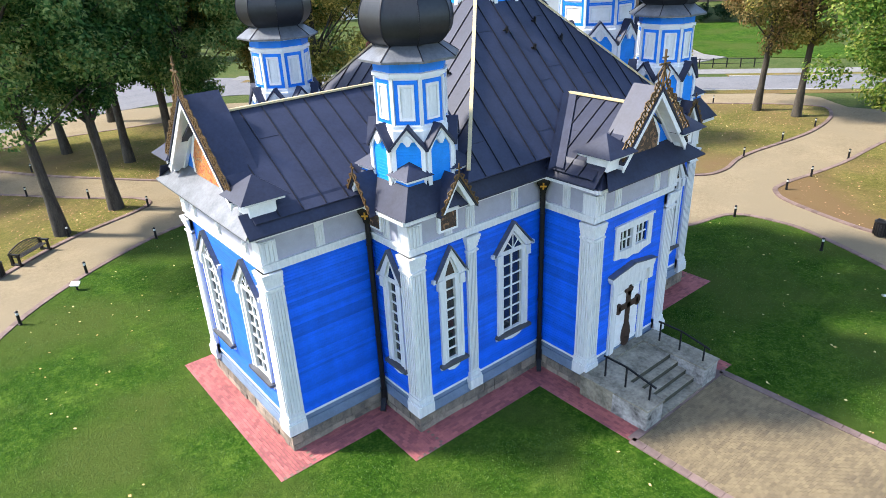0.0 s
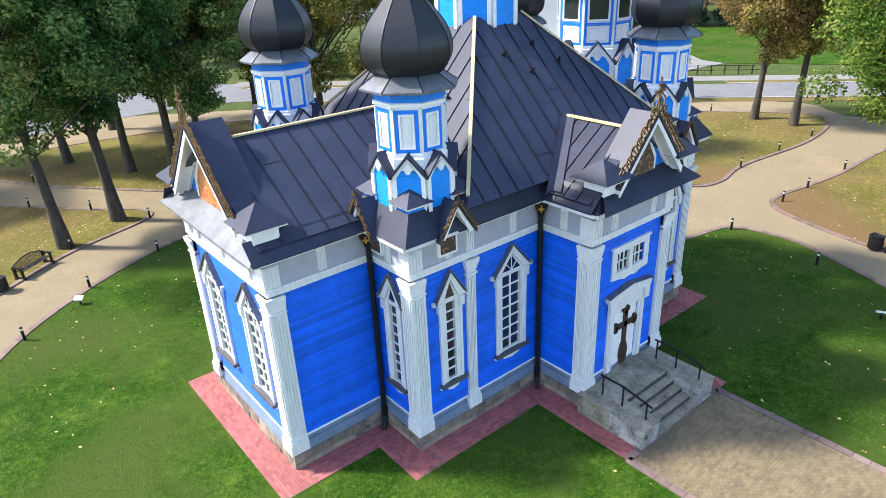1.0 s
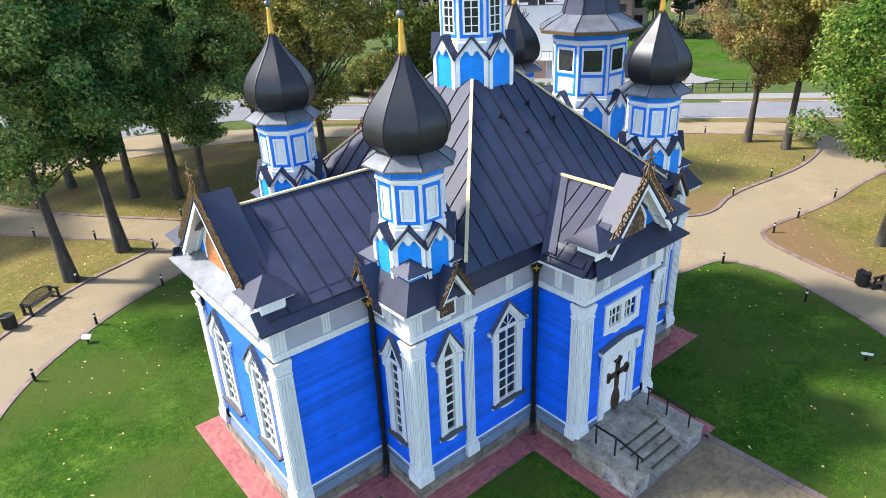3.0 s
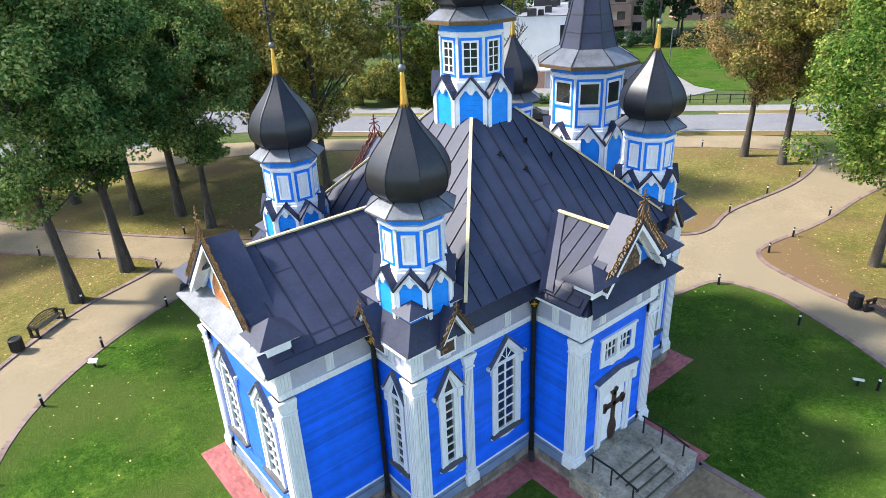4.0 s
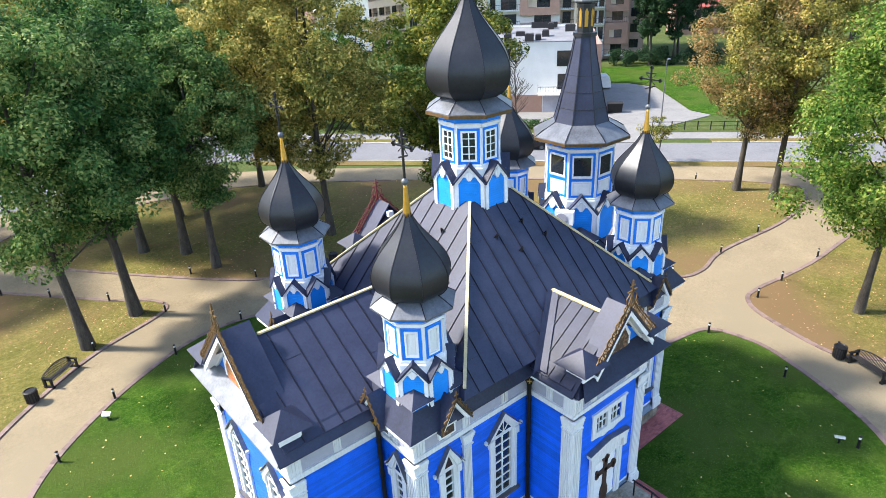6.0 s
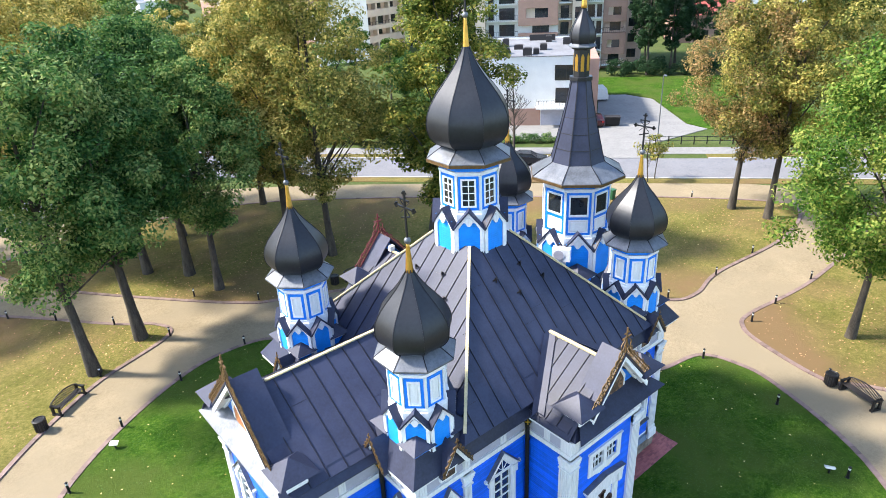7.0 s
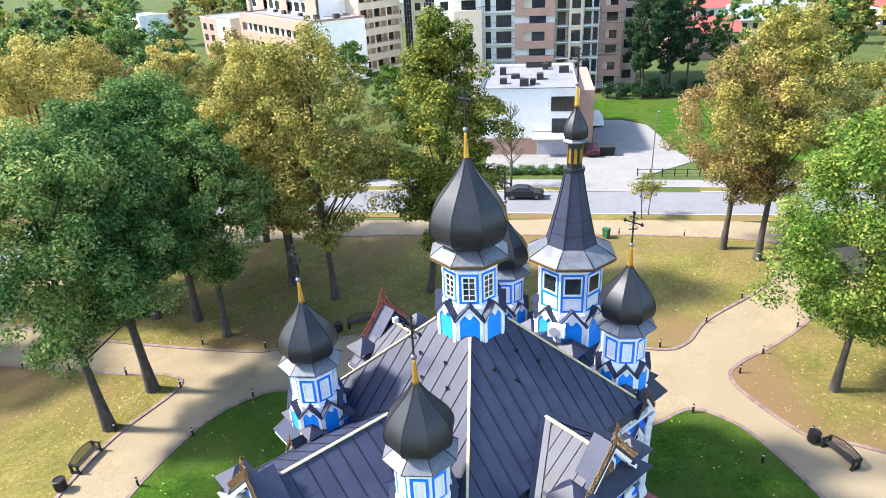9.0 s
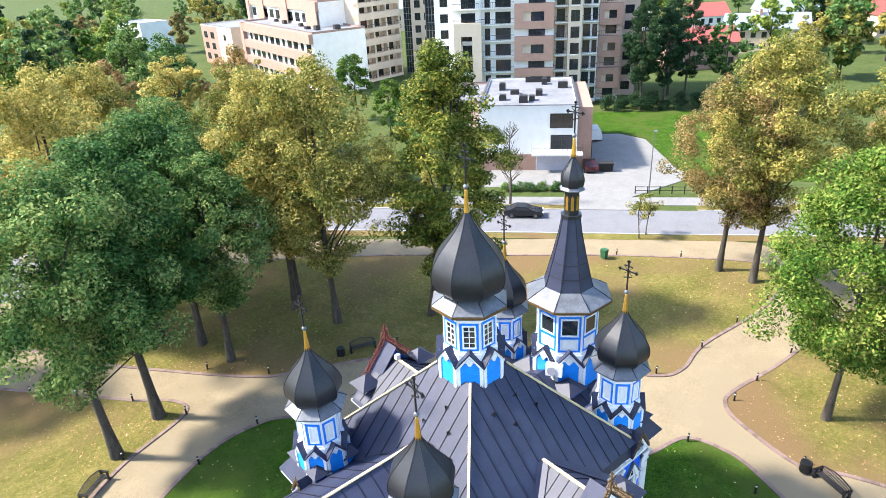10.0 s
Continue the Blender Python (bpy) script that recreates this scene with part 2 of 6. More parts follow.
def pilaster(p, rz, w=0.5, corner=False):
    """A white fluted pilaster standing before a wall; a corner one wraps round to the left."""
    g = Geo()
    y1 = w if corner else 0.02
    d = 0.13
    x0, x1 = (-d, w) if corner else (-w / 2, w / 2)
    g.box(x0, x1, -d, y1, ZK - .05, ZF - 0.02)
    fluted(g, x0 + .03, x1 - .03, d, ZK + 0.45, ZF - 0.62)
    if corner:
        for i in range(5):
            s = (w + d - .06) / 5
            a = -d + .03 + i * s
            g.box(x0 - 0.03, x0, a + s * .2, a + s * .8, ZK + .45, ZF - .62)
    for o, a, b in ((.09, ZS + .12, ZK + .12), (.06, ZK + .12, ZK + .2), (.03, ZK + .2, ZK + .36), (.05, ZF - .56, ZF - .5), (.03, ZF - .4, ZF - .3), (.05, ZF - .3, ZF - .2), (.08, ZF - .2, ZF - .1), (.1, ZF - .1, ZF - .02)):
        g.box(x0 - o, x1 + (0 if corner else o), -d - o, y1 if corner else y1, a, b)
    g.box(x0 + .02, x1 - .02, -.1, y1 - .02, ZF + .24, ZE - .3)
    fluted(g, x0 + .04, x1 - .04, .1, ZF + .26, ZE - .33, 4)
    return part("pilaster", g, WHITEW, church, "white fluted timber pilaster with moulded base and capital", pose(p[0], p[1], 0, 0, 0, rz))


def window(p, rz, w, rows, cols, z0=2.1, ztop=5.1, tip=6.05, casing=0.24):
    """A tall window with a pointed hood; p is its middle on the wall."""
    g = Geo()
    hw, ow = w / 2, w / 2 + casing
    g.box(-ow, -hw, -0.08, 0.12, z0, ztop).box(hw, ow, -0.08, 0.12, z0, ztop)
    g.box(-ow - .03, -ow + .06, -0.11, 0, z0, ztop).box(ow - .06, ow + .03, -0.11, 0, z0, ztop)
    g.box(-hw, hw, -0.05, 0.1, z0, z0 + .06).box(-hw, hw, -0.06, 0.1, ztop - .12, ztop)
    g.box(-ow - .1, -ow + .1, -0.16, 0, ztop - .35, ztop - .02).box(ow - .1, ow + .1, -0.16, 0, ztop - .35, ztop - .02)
    # hood: gable board with an inner cut
    e = ow + .16
    for s in (-1, 1):
        g.loft([(s * e, -.13, ztop), (0, -.13, tip), (0, -.13, tip - .28), (s * (e - .26), -.13, ztop)], [(s * e, 0, ztop), (0, 0, tip), (0, 0, tip - .28), (s * (e - .26), 0, ztop)])
        g.box(min(s * e, s * (e + .12)), max(s * e, s * (e + .12)), -.15, 0, ztop - .04, ztop + .08)
    g.prism([(-e + .2, ztop - .02), (e - .2, ztop - .02), (0, tip - .3)], (-.05, .0))
    f = part("window", g, WHITEW, church, "tall white window with a pointed hood and small panes", pose(p[0], p[1], 0, 0, 0, rz))
    # hood roof in grey sheet
    g = Geo()
    for s in (-1, 1):
        g.loft([(s * (e + .05), -.2, ztop + .0), (0, -.2, tip + .03), (0, -.2, tip + .07), (s * (e + .05), -.2, ztop + .05)], [(s * (e + .05), 0, ztop + .0), (0, 0, tip + .03), (0, 0, tip + .07), (s * (e + .05), 0, ztop + .05)])
    part("hood_sheet", g, GALV, f, "grey zinc sheet")
    # glazing bars and panes
    ph = (ztop - .12 - z0 - .06) / rows
    bar = Geo().box(-hw, hw, -.02, .03, -.02, .02).mesh("glazing_bar", WHITE)
    for i in range(1, rows):
        part("glazing_bar", bar, None, f, "", pose(0, 0, z0 + .06 + i * ph))
    for j in range(1, cols):
        part("glazing_bar", Geo().box(-.022, .022, -.03, .03, z0, ztop - .1), WHITE, f, "", pose(-hw + j * w / cols, 0, 0))
    pane = Geo().box(-w / cols / 2 + .02, w / cols / 2 - .02, .02, .03, .02, ph - .02).mesh("pane", GLASS)
    for i in range(rows):
        for j in range(cols):
            part("pane", pane, GLASS, f, "", pose(-hw + (j + .5) * w / cols, 0, z0 + .06 + i * ph))
    # pointed fanlight with bars
    t = tip - .38
    part("fanlight", Geo().prism([(-hw, ztop + .04), (hw, ztop + .04), (0, t)], (-.06, -.052)), GLASS, f, "dark triangular fanlight")
    if cols > 1:
        for a in (-.5, 0, .5):
            part("fan_bar", Geo().bar((0, -.068, ztop + .04), (a * hw * 1.1, -.068, ztop + .04 + (t - ztop) * (1 - abs(a)) * .9), .035, .02), WHITE, f)
    part("sill", Geo().box(-ow - .12, ow + .12, -.22, .0, z0 - .1, z0), SILL, f, "dark sheet-covered sill")
    g = Geo().prism([(-ow - .1, z0 - .1), (-ow - .1, z0 - .2), (-ow * .7, z0 - .2), (-ow * .5, z0 - .3), (0, z0 - .36), (ow * .5, z0 - .3), (ow * .7, z0 - .2), (ow + .1, z0 - .2), (ow + .1, z0 - .1)], (-.09, 0))
    part("apron", g, WHITE, f, "white curved carved apron")
    return f


def hole(c, w, z0=2.1, z1=5.0):
    return (c - w / 2 - .12, c + w / 2 + .12, z0, z1)


BIG, SML = 0.84, 0.36
# south side, west to east as seen from outside: chancel flank, block, porch, block
wall("wall", (AX, -AY), (-HX, -AY))
wall("wall", (-HX, -AY), (-HX, -HY), [hole(1.03, SML)])
wall("wall", (-HX, -HY), (DC - DX, -HY), [hole(1.36, SML), hole(4.0, BIG)])
wall("wall", (DC - DX, -HY), (DC - DX, DY))
wall("wall", (DC - DX, DY), (DC + DX, DY), [(1.4, 2.74, 0.6, 3.3), (1.33, 2.81, 4.75, 5.5)])
wall("wall", (DC + DX, DY), (DC + DX, -HY))
wall("wall", (DC + DX, -HY), (HX, -HY), [hole(1.3, BIG), hole(3.72, SML)])
wall("wall", (HX, -HY), (HX, HY))
wall("wall", (HX, HY), (DC + DX, HY), [hole(1.36, SML), hole(3.6, BIG)])
wall("wall", (DC + DX, HY), (DC + DX, -DY))
wall("wall", (DC + DX, -DY), (DC - DX, -DY))
wall("wall", (DC - DX, -DY), (DC - DX, HY))
wall("wall", (DC - DX, HY), (-HX, HY), [hole(1.3, BIG), hole(3.74, SML)])
wall("wall", (-HX, HY), (-HX, AY))
wall("wall", (-HX, AY), (AX, AY))
wall("wall", (AX, AY), (AX, -AY), [hole(1.45, BIG), hole(4.4, BIG)])
window((-HX, -AY - 1.03), -90, SML, 8, 1)
window((-HX + 1.36, -HY), 0, SML, 8, 1)
window((-HX + 4.0, -HY), 0, BIG, 7, 2)
window((DC + DX + 1.3, -HY), 0, BIG, 7, 2)
window((HX - 1.1, -HY), 0, SML, 8, 1)
window((AX, 1.47), -90, BIG, 7, 2)
window((AX, -1.47), -90, BIG, 7, 2)
for x, w, c in ((HX - 1.36, SML, 1), (HX - 3.6, BIG, 2), (-HX + 1.15, SML, 1), (-HX + 3.59, BIG, 2)):
    window((x, HY), 180, w, 8 if c == 1 else 7, c)
for p, rz in (((AX, -AY), 0), ((-HX, -HY), 0), ((DC - DX, DY), 0), ((HX, HY), 180), ((DC + DX, -DY), 180)):
    pilaster(p, rz, 0.4, True)
for p, rz in (((AX, AY), -90), ((HX, -HY), 90), ((-HX, HY), -90), ((DC + DX, DY), 90), ((DC - DX, -DY), -90)):
    pilaster(p, rz, 0.4, True)
for x in (-HX + 2.2, HX - 2.2):
    pilaster((x, -HY), 0, 0.36)
    pilaster((x, HY), 180, 0.36)
# floor inside, so that the windows look into a dim room
part("inner_floor", Geo().box(-HX + .2, HX - .2, -HY + .2, HY - .2, .5, .6).box(AX + .2, -HX + .2, -AY + .2, AY - .2, .5, .6), BROWN, church, "dark plank floor inside")


# ---- roofs ----
def seamed(name, quad, step=0.7, parent=church, m=None, label="dark grey standing-seam sheet roof", thick=0.06, cross=True):
    """A roof slope: quad is eave left, eave right, top right, top left (seen from outside); seams run up the slope."""
    a, b, c, d = (Vector(p) for p in quad)
    nrm = (b - a).cross(d - a).normalized()
    if nrm.z < 0:
        a, b, c, d, nrm = b, a, d, c, -nrm
    g = Geo().loft([p - nrm * thick for p in (a, b, c, d)], [a, b, c, d])
    r = part(name, g, m or ROOF, parent, label)
    ux = (b - a).normalized()
    uy = nrm.cross(ux)
    L = (b - a).length

    def span(x):
        """The lower and upper end of a seam at x along the eave."""
        poly = [((p - a).dot(ux), (p - a).dot(uy)) for p in (a, b, c, d)]
        ys = []
        for (x0, y0), (x1, y1) in zip(poly, poly[1:] + poly[:1]):
            if min(x0, x1) <= x <= max(x0, x1) and abs(x1 - x0) > 1e-6:
                ys.append(y0 + (y1 - y0) * (x - x0) / (x1 - x0))
        return (min(ys), max(ys)) if len(ys) > 1 else (0, 0)
    lo, hi = min(0, (d - a).dot(ux)), max(L, (c - a).dot(ux))
    n = int((hi - lo) / step)
    rnd = random.Random(int(hi * 100) + int(a.x * 37) + int(a.y * 11))
    for i in range(1, n + 1):
        x = lo + (hi - lo) * i / (n + 1)
        y0, y1 = span(x)
        if y1 - y0 < 0.3:
            continue
        part("seam", Geo().bar(a + ux * x + uy * (y0 + .02) + nrm * .02, a + ux * x + uy * (y1 - .02) + nrm * .02, .018, .036, nrm), SEAM, r)
        if cross and rnd.random() < .6:
            y = y0 + rnd.uniform(.8, 3.4)
            while y < y1 - .3:
                xa = a + ux * (x - (hi - lo) / (n + 1) + .03) + uy * y + nrm * .004
                part("lap_joint", Geo().bar(xa, xa + ux * ((hi - lo) / (n + 1) - .06), .01, .008, nrm), SEAM, r)
                y += rnd.uniform(2.4, 4.2)
    return r


RT, ZT, RE, ZR = 1.12, 12.55, 5.48, 8.05
for k in range(4):
    q = [pose(0, 0, 0, 0, 0, 90 * k) @ Vector(p) for p in ((-RE, -RE, ZR), (RE, -RE, ZR), (RT, -RT, ZT), (-RT, -RT, ZT))]
    seamed("roof", q)
    a, b = q[0], q[3]
    part("hip_strip", Geo().bar(a.lerp(b, .05) + Vector((0, 0, .05)), b + Vector((0, 0, .05)), .11, .06), TRIMY, church, "cream hip capping strip")
# chancel arm roof
ZRL, XG = 9.98, AX + 0.1
for s in (-1, 1):
    e0, e1 = (AX - .2, s * (AY + .42), 7.78), (-5.0, s * (AY + .42), 7.78)
    t0, t1 = (AX - .2, 0, ZRL), (-3.2, 0, ZRL)
    seamed("roof", (e0, e1, t1, t0) if s < 0 else (e1, e0, t0, t1))
part("ridge_strip", Geo().bar((AX + .9, 0, ZRL + .04), (-3.45, 0, ZRL + .04), .12, .06), TRIMY, church, "cream ridge capping strip")
# lower flared eaves
def skirt_roof(name, pts, ins, z0, z1, m=None, label="dark sheet eaves flare"):
    """A flared strip: pts outer (x, y), ins inner (x, y)."""
    g = Geo().loft([(*p, z0) for p in pts], [(*p, z1) for p in ins]) if len(pts) > 2 else Geo().loft([(*pts[0], z0), (*pts[1], z0), (*ins[1], z1), (*ins[0], z1)], [(*pts[0], z0 - .05), (*pts[1], z0 - .05), (*ins[1], z1 - .05), (*ins[0], z1 - .05)])
    return part(name, g, m or ROOF, church, label)


for s in (-1, 1):
    y = s * (AY + .56)
    skirt_roof("eave_flare", [(AX - .5, y), (-HX - .3, y)], [(AX - .5, s * (AY + .1)), (-HX - .3, s * (AY + .1))], 7.47, 8.02)
    for xa, xb in ((-HX + 1.4, DC - DX - .2), (DC + DX + .2, HX - 1.4)):
        skirt_roof("eave_flare", [(xa, s * (HY + .56)), (xb, s * (HY + .56))], [(xa, s * (HY + .1)), (xb, s * (HY + .1))], 7.47, 8.3)
# porch arm roofs
ZRD = 9.42
for s in (-1, 1):
    for t in (-1, 1):
        y0, y1 = s * 7.2, s * 3.6
        x0 = DC + t * (DX + .42)
        e0, e1, t0, t1 = (x0, y0, 7.72), (x0, s * 4.6, 7.72), (DC, y0 - s * .1, ZRD), (DC, y1, ZRD)
        q = (e0, e1, t1, t0)
        seamed("roof", q if s * t > 0 else (e1, e0, t0, t1), 0.55)
    part("ridge_strip", Geo().bar((DC, s * 4.15, ZRD + .04), (DC, s * 6.55, ZRD + .04), .15, .06), TRIMY, church, "cream ridge capping strip")
# west end roof, under the belfry
for s in (-1, 1):
    e0, e1, t0, t1 = (4.6, s * (AY + .6), 7.78), (HX + .5, s * (AY + .6), 7.78), (3.2, 0, 9.6), (HX + .5, 0, 9.6)
    seamed("roof", (e0, e1, t1, t0) if s < 0 else (e1, e0, t0, t1))
# corner hips that carry the turrets
TX, TY = 6.05, 3.85
for sx in (-1, 1):
    for sy in (-1, 1):
        x0, x1 = sorted((sx * (HX + .5), sx * 4.4))
        y0, y1 = sorted((sy * (HY + .56), sy * 2.3))
        cx, cy = sx * TX, sy * TY
        g = Geo().loft([(x0, y0, 7.5), (x1, y0, 7.5), (x1, y1, 7.5), (x0, y1, 7.5)], [(cx - 1.05, cy - 1.05, 8.35), (cx + 1.05, cy - 1.05, 8.35), (cx + 1.05, cy + 1.05, 8.35), (cx - 1.05, cy + 1.05, 8.35)])
        part("corner_roof", g, ROOF, church, "dark sheet hipped roof under the turret")


# ---- octagonal towers ----
OCT = math.cos(radians(22.5))     # apothem over corner radius


def onion(r, z0, z1, neck):
    """The profile of an onion dome, from its foot to its tip."""
    h = z1 - z0
    pts = [(.62, 0), (.8, .045), (.93, .11), (.985, .18), (1.0, .25), (.985, .32), (.93, .4), (.84, .48), (.72, .56), (.58, .64), (.44, .72), (.31, .8), (.2, .88), (.12, .95), (.075, 1.0)]
    return [(max(r * a, neck), z0 + h * b) for a, b in pts]


def onion_parts(parent, r, z0, z1, gold, cross, seams=8, lean=0):
    """Dome, gilded cone, ball and cross on a tower."""
    raw = onion(r / OCT * .985, z0, z1, .05)
    prof = []
    for i in range(len(raw) - 1):
        p0, p1, p2, p3 = (Vector(raw[max(0, min(len(raw) - 1, i + k - 1))]) for k in range(4))
        for q in range(4):
            v = q / 4
            prof.append(tuple(.5 * (2 * p1 + (p2 - p0) * v + (2 * p0 - 5 * p1 + 4 * p2 - p3) * v * v + (3 * p1 - p0 - 3 * p2 + p3) * v ** 3)))
    prof.append(raw[-1])
    d = part("dome", Geo().rings(prof), DOME, parent, "black sheet-metal onion dome")
    g = Geo()
    a = radians(22.5)
    for (r0, h0), (r1, h1) in zip(prof[::2], prof[2::2]):
        g.bar((r0 * math.cos(a), r0 * math.sin(a), h0), (r1 * math.cos(a), r1 * math.sin(a), h1), .03, .03)
    sm = g.mesh("dome_seam", SEAM)
    for i in range(seams):
        part("dome_seam", sm, None, parent, "", pose(0, 0, 0, 0, 0, 360 * i / seams))
    part("finial", Geo().rings([(.14, z1 - .12), (.12, z1), (.06, gold - .1), (.05, gold)], 12), GOLD, parent, "gilded tapering finial", smooth=True)
    b = [(.02, gold - .02)] + [(.11 * math.cos(radians(t)), gold + .09 + .11 * math.sin(radians(t))) for t in range(-75, 90, 15)]
    part("ball", Geo().rings(b, 12), GALV, parent, "grey metal ball", smooth=True)
    g = Geo().bar((0, 0, gold + .15), (0, 0, cross), .055)
    h = cross - gold - .2
    zc = cross - h * .32
    w = .42
    g.bar((0, -w, zc), (0, w, zc), .05).bar((0, -w * .5, zc + h * .17), (0, w * .5, zc + h * .17), .045).bar((0, -w * .5, zc - h * .17), (0, w * .5, zc - h * .27), .045)
    for p in ((0, -w, zc), (0, w, zc), (0, 0, cross)):
        for e in ((0, .08, 0), (0, 0, .08)):
            g.bar(Vector(p) - Vector(e), Vector(p) + Vector(e), .06)
    for a in (-1, 1):
        g.bar((0, a * .04, zc + .04), (0, a * .22, zc + .2), .02).bar((0, a * .04, zc - .04), (0, a * .22, zc - .2), .02)
    part("cross", g, BLACK, parent, "dark wrought-iron three-barred cross")


def ring(g, x, a, b, w, y0, y1):
    """A rectangular frame in one piece: half width x, from height a to b, of bar width w."""
    n = len(g.v)
    for y in (y0, y1):
        g.v += [(-x, y, a), (x, y, a), (x, y, b), (-x, y, b), (-x + w, y, a + w), (x - w, y, a + w), (x - w, y, b - w), (-x + w, y, b - w)]
    for k in range(4):
        m = (k + 1) % 4
        g.f += [(n + k, n + m, n + 4 + m, n + 4 + k), (n + 8 + k, n + 12 + k, n + 12 + m, n + 8 + m), (n + k, n + 8 + k, n + 8 + m, n + m), (n + 4 + k, n + 4 + m, n + 12 + m, n + 12 + k)]
    return g


def tower(name, x, y, z, ra, za, zg, rb, zb, re, ze, zd, label, openings=None):
    """Lower drum of apothem ra from z to za with gables to zg, upper drum rb to zb, flared eaves re from ze to zd."""
    at = pose(x, y, 0)
    t = part(name, Geo().rings([(ra / OCT, z), (ra / OCT, za - .35)]), BLUE2, church, label, at)
    s = 2 * ra * math.tan(radians(22.5))      # face width
    h = s / 2
    zs = zg - s * .6                         # where the gable starts
    ww = .115 * s / .9
    # one face's gable with its pendant, dark roof and boards, then eight of each
    frm = Geo().prism([(-h, z), (-h, zs), (0, zg), (h, zs), (h, z), (h - ww, z), (h - ww, zs - .05), (h * .4, zs + s * .2), (-h * .4, zs + s * .2), (-h + ww, zs - .05), (-h + ww, z)], (-.1, .02)).mesh("gable", WHITE)
    q = .07 * s / .9
    pend = Geo().prism([(-q * .5, zs + s * .08), (q * .5, zs + s * .08), (q * 1.3, zs + s * .17), (q * 2.1, zs + s * .27), (0, zs + s * .42), (-q * 2.1, zs + s * .27), (-q * 1.3, zs + s * .17)], (-.15, -.06)).mesh("pendant", WHITEW)
    rf = Geo()
    k = .6 * s / h
    out = [(-h - .06, zs - .06 * k + .07), (0, zg + .07), (h + .06, zs - .06 * k + .07), (h + .05, zs - .05 * k - .02), (0, zg - .02), (-h - .05, zs - .05 * k - .02)]
    rf.loft([(a, -.17, b) for a, b in out], [(a, .4, b) for a, b in out])
    rfm = rf.mesh("gable_roof", ROOF)
    prof = []
    n = int((zs + s * .26 - z) / .09)
    for i in range(n):
        a = z + i * .09
        prof += [(-.05, a), (-.05, a + .078), (-.04, a + .088)]
    prof += [(.0, z + n * .09), (.0, z)]
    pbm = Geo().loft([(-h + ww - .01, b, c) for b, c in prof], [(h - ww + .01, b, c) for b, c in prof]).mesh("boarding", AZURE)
    for k in range(8):
        m = pose(0, 0, 0, 0, 0, 45 * k) @ pose(0, -ra, 0)
        part("gable", frm, None, t, "", m)
        part("pendant", pend, None, t, "", m)
        part("gable_roof", rfm, None, t, "", m)
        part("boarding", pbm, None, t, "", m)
    # upper drum
    part("base_cornice", Geo().rings([((rb + .1) / OCT, za - .4), ((rb + .1) / OCT, za + .08), ((rb + .07) / OCT, za + .12), ((rb + .07) / OCT, za + .2), (rb / OCT, za + .24)]), WHITE, t, "white stepped mouldings at the foot of the drum")
    part("drum", Geo().rings([((rb + .015) / OCT, za), (rb / OCT, zb)]), WHITE, t, "white boarded octagonal drum")
    sb = 2 * rb * math.tan(radians(22.5))
    z0, z1 = za + .24, zb - .44
    hb = sb / 2 - .055
    fw = .1
    frb = ring(Geo(), hb, z0, z1, fw, -.035, 0).mesh("blue_frame", BLUE2)
    post = Geo().box(-.05, .05, -.06, .03, z0 - .05, z1 + .04).mesh("corner_board", WHITEW)
    hd = Geo().box(-sb / 2 - .012, sb / 2 + .012, -.04, 0, zb - .24, zb - .02).mesh("blue_band", BLUE2)
    md = Geo().box(-sb / 2 - .03, sb / 2 + .03, -.085, 0, zb - .36, zb - .26).mesh("moulding", WHITE)
    gl = None
    bars = []
    if openings:
        wa, wb = openings
        pnm = ring(Geo(), hb - fw, wa, wb, .07, -.06, 0).mesh("window_frame", WHITE)
        low = ring(Geo(), hb - fw + .03, wa - .17, wa - .06, .05, -.04, 0).mesh("blue_rail", BLUE2) if wa - z0 > .5 else None
        if name == "cupola":
            bars = [Geo().box(-.02, .02, -.045, 0, wa + .05, wb - .05).mesh("glazing_bar", WHITE)] + [Geo().box(-hb + fw + .05, hb - fw - .05, -.045, 0, wa + (wb - wa) * i / 4 - .015, wa + (wb - wa) * i / 4 + .015).mesh("glazing_bar", WHITE) for i in range(1, 4)]
        gl = Geo().box(-hb + fw + .05, hb - fw - .05, -.02, -.006, wa + .05, wb - .05).mesh("pane", GLASS)
        inner = ring(Geo(), hb - fw - .06, z0 + fw + .06, wa - .24, .04, -.03, 0).mesh("panel", WHITEW) if low else None
    else:
        pnm = ring(Geo(), hb - fw - .005, z0 + fw + .005, z1 - fw - .005, .06, -.06, 0).mesh("panel_frame", WHITE)
        inner = Geo().box(-hb + fw + .09, hb - fw - .09, -.03, 0, z0 + fw + .1, z1 - fw - .1).mesh("panel", WHITEW)
        low = None
    for k in range(8):
        m = pose(0, 0, 0, 0, 0, 45 * k) @ pose(0, -rb, 0)
        part("blue_frame", frb, None, t, "", m)
        part("window_frame" if openings else "panel_frame", pnm, None, t, "", m)
        part("blue_band", hd, None, t, "", m)
        part("moulding", md, None, t, "", m)
        if inner:
            part("panel", inner, None, t, "", m)
        if low:
            part("blue_rail", low, None, t, "", m)
        for b in bars:
            part("glazing_bar", b, None, t, "", m)
        if gl:
            part("pane", gl, None, t, "dark window pane", m)
        part("corner_board", post, None, t, "", pose(0, 0, 0, 0, 0, 45 * k + 22.5) @ pose(0, -rb / OCT + .01, 0))
    part("cornice", Geo().rings([((rb + .05) / OCT, zb - .02), ((rb + .1) / OCT, zb + .02), ((rb + .16) / OCT, ze - .01), ((re - .12) / OCT, ze)]), WHITE, t)
    top = rb * .72
    ep = [(re / OCT, ze - .03), (re / OCT, ze + .03), (re * .82 / OCT, ze + (zd - ze) * .42), (top / OCT, zd)]
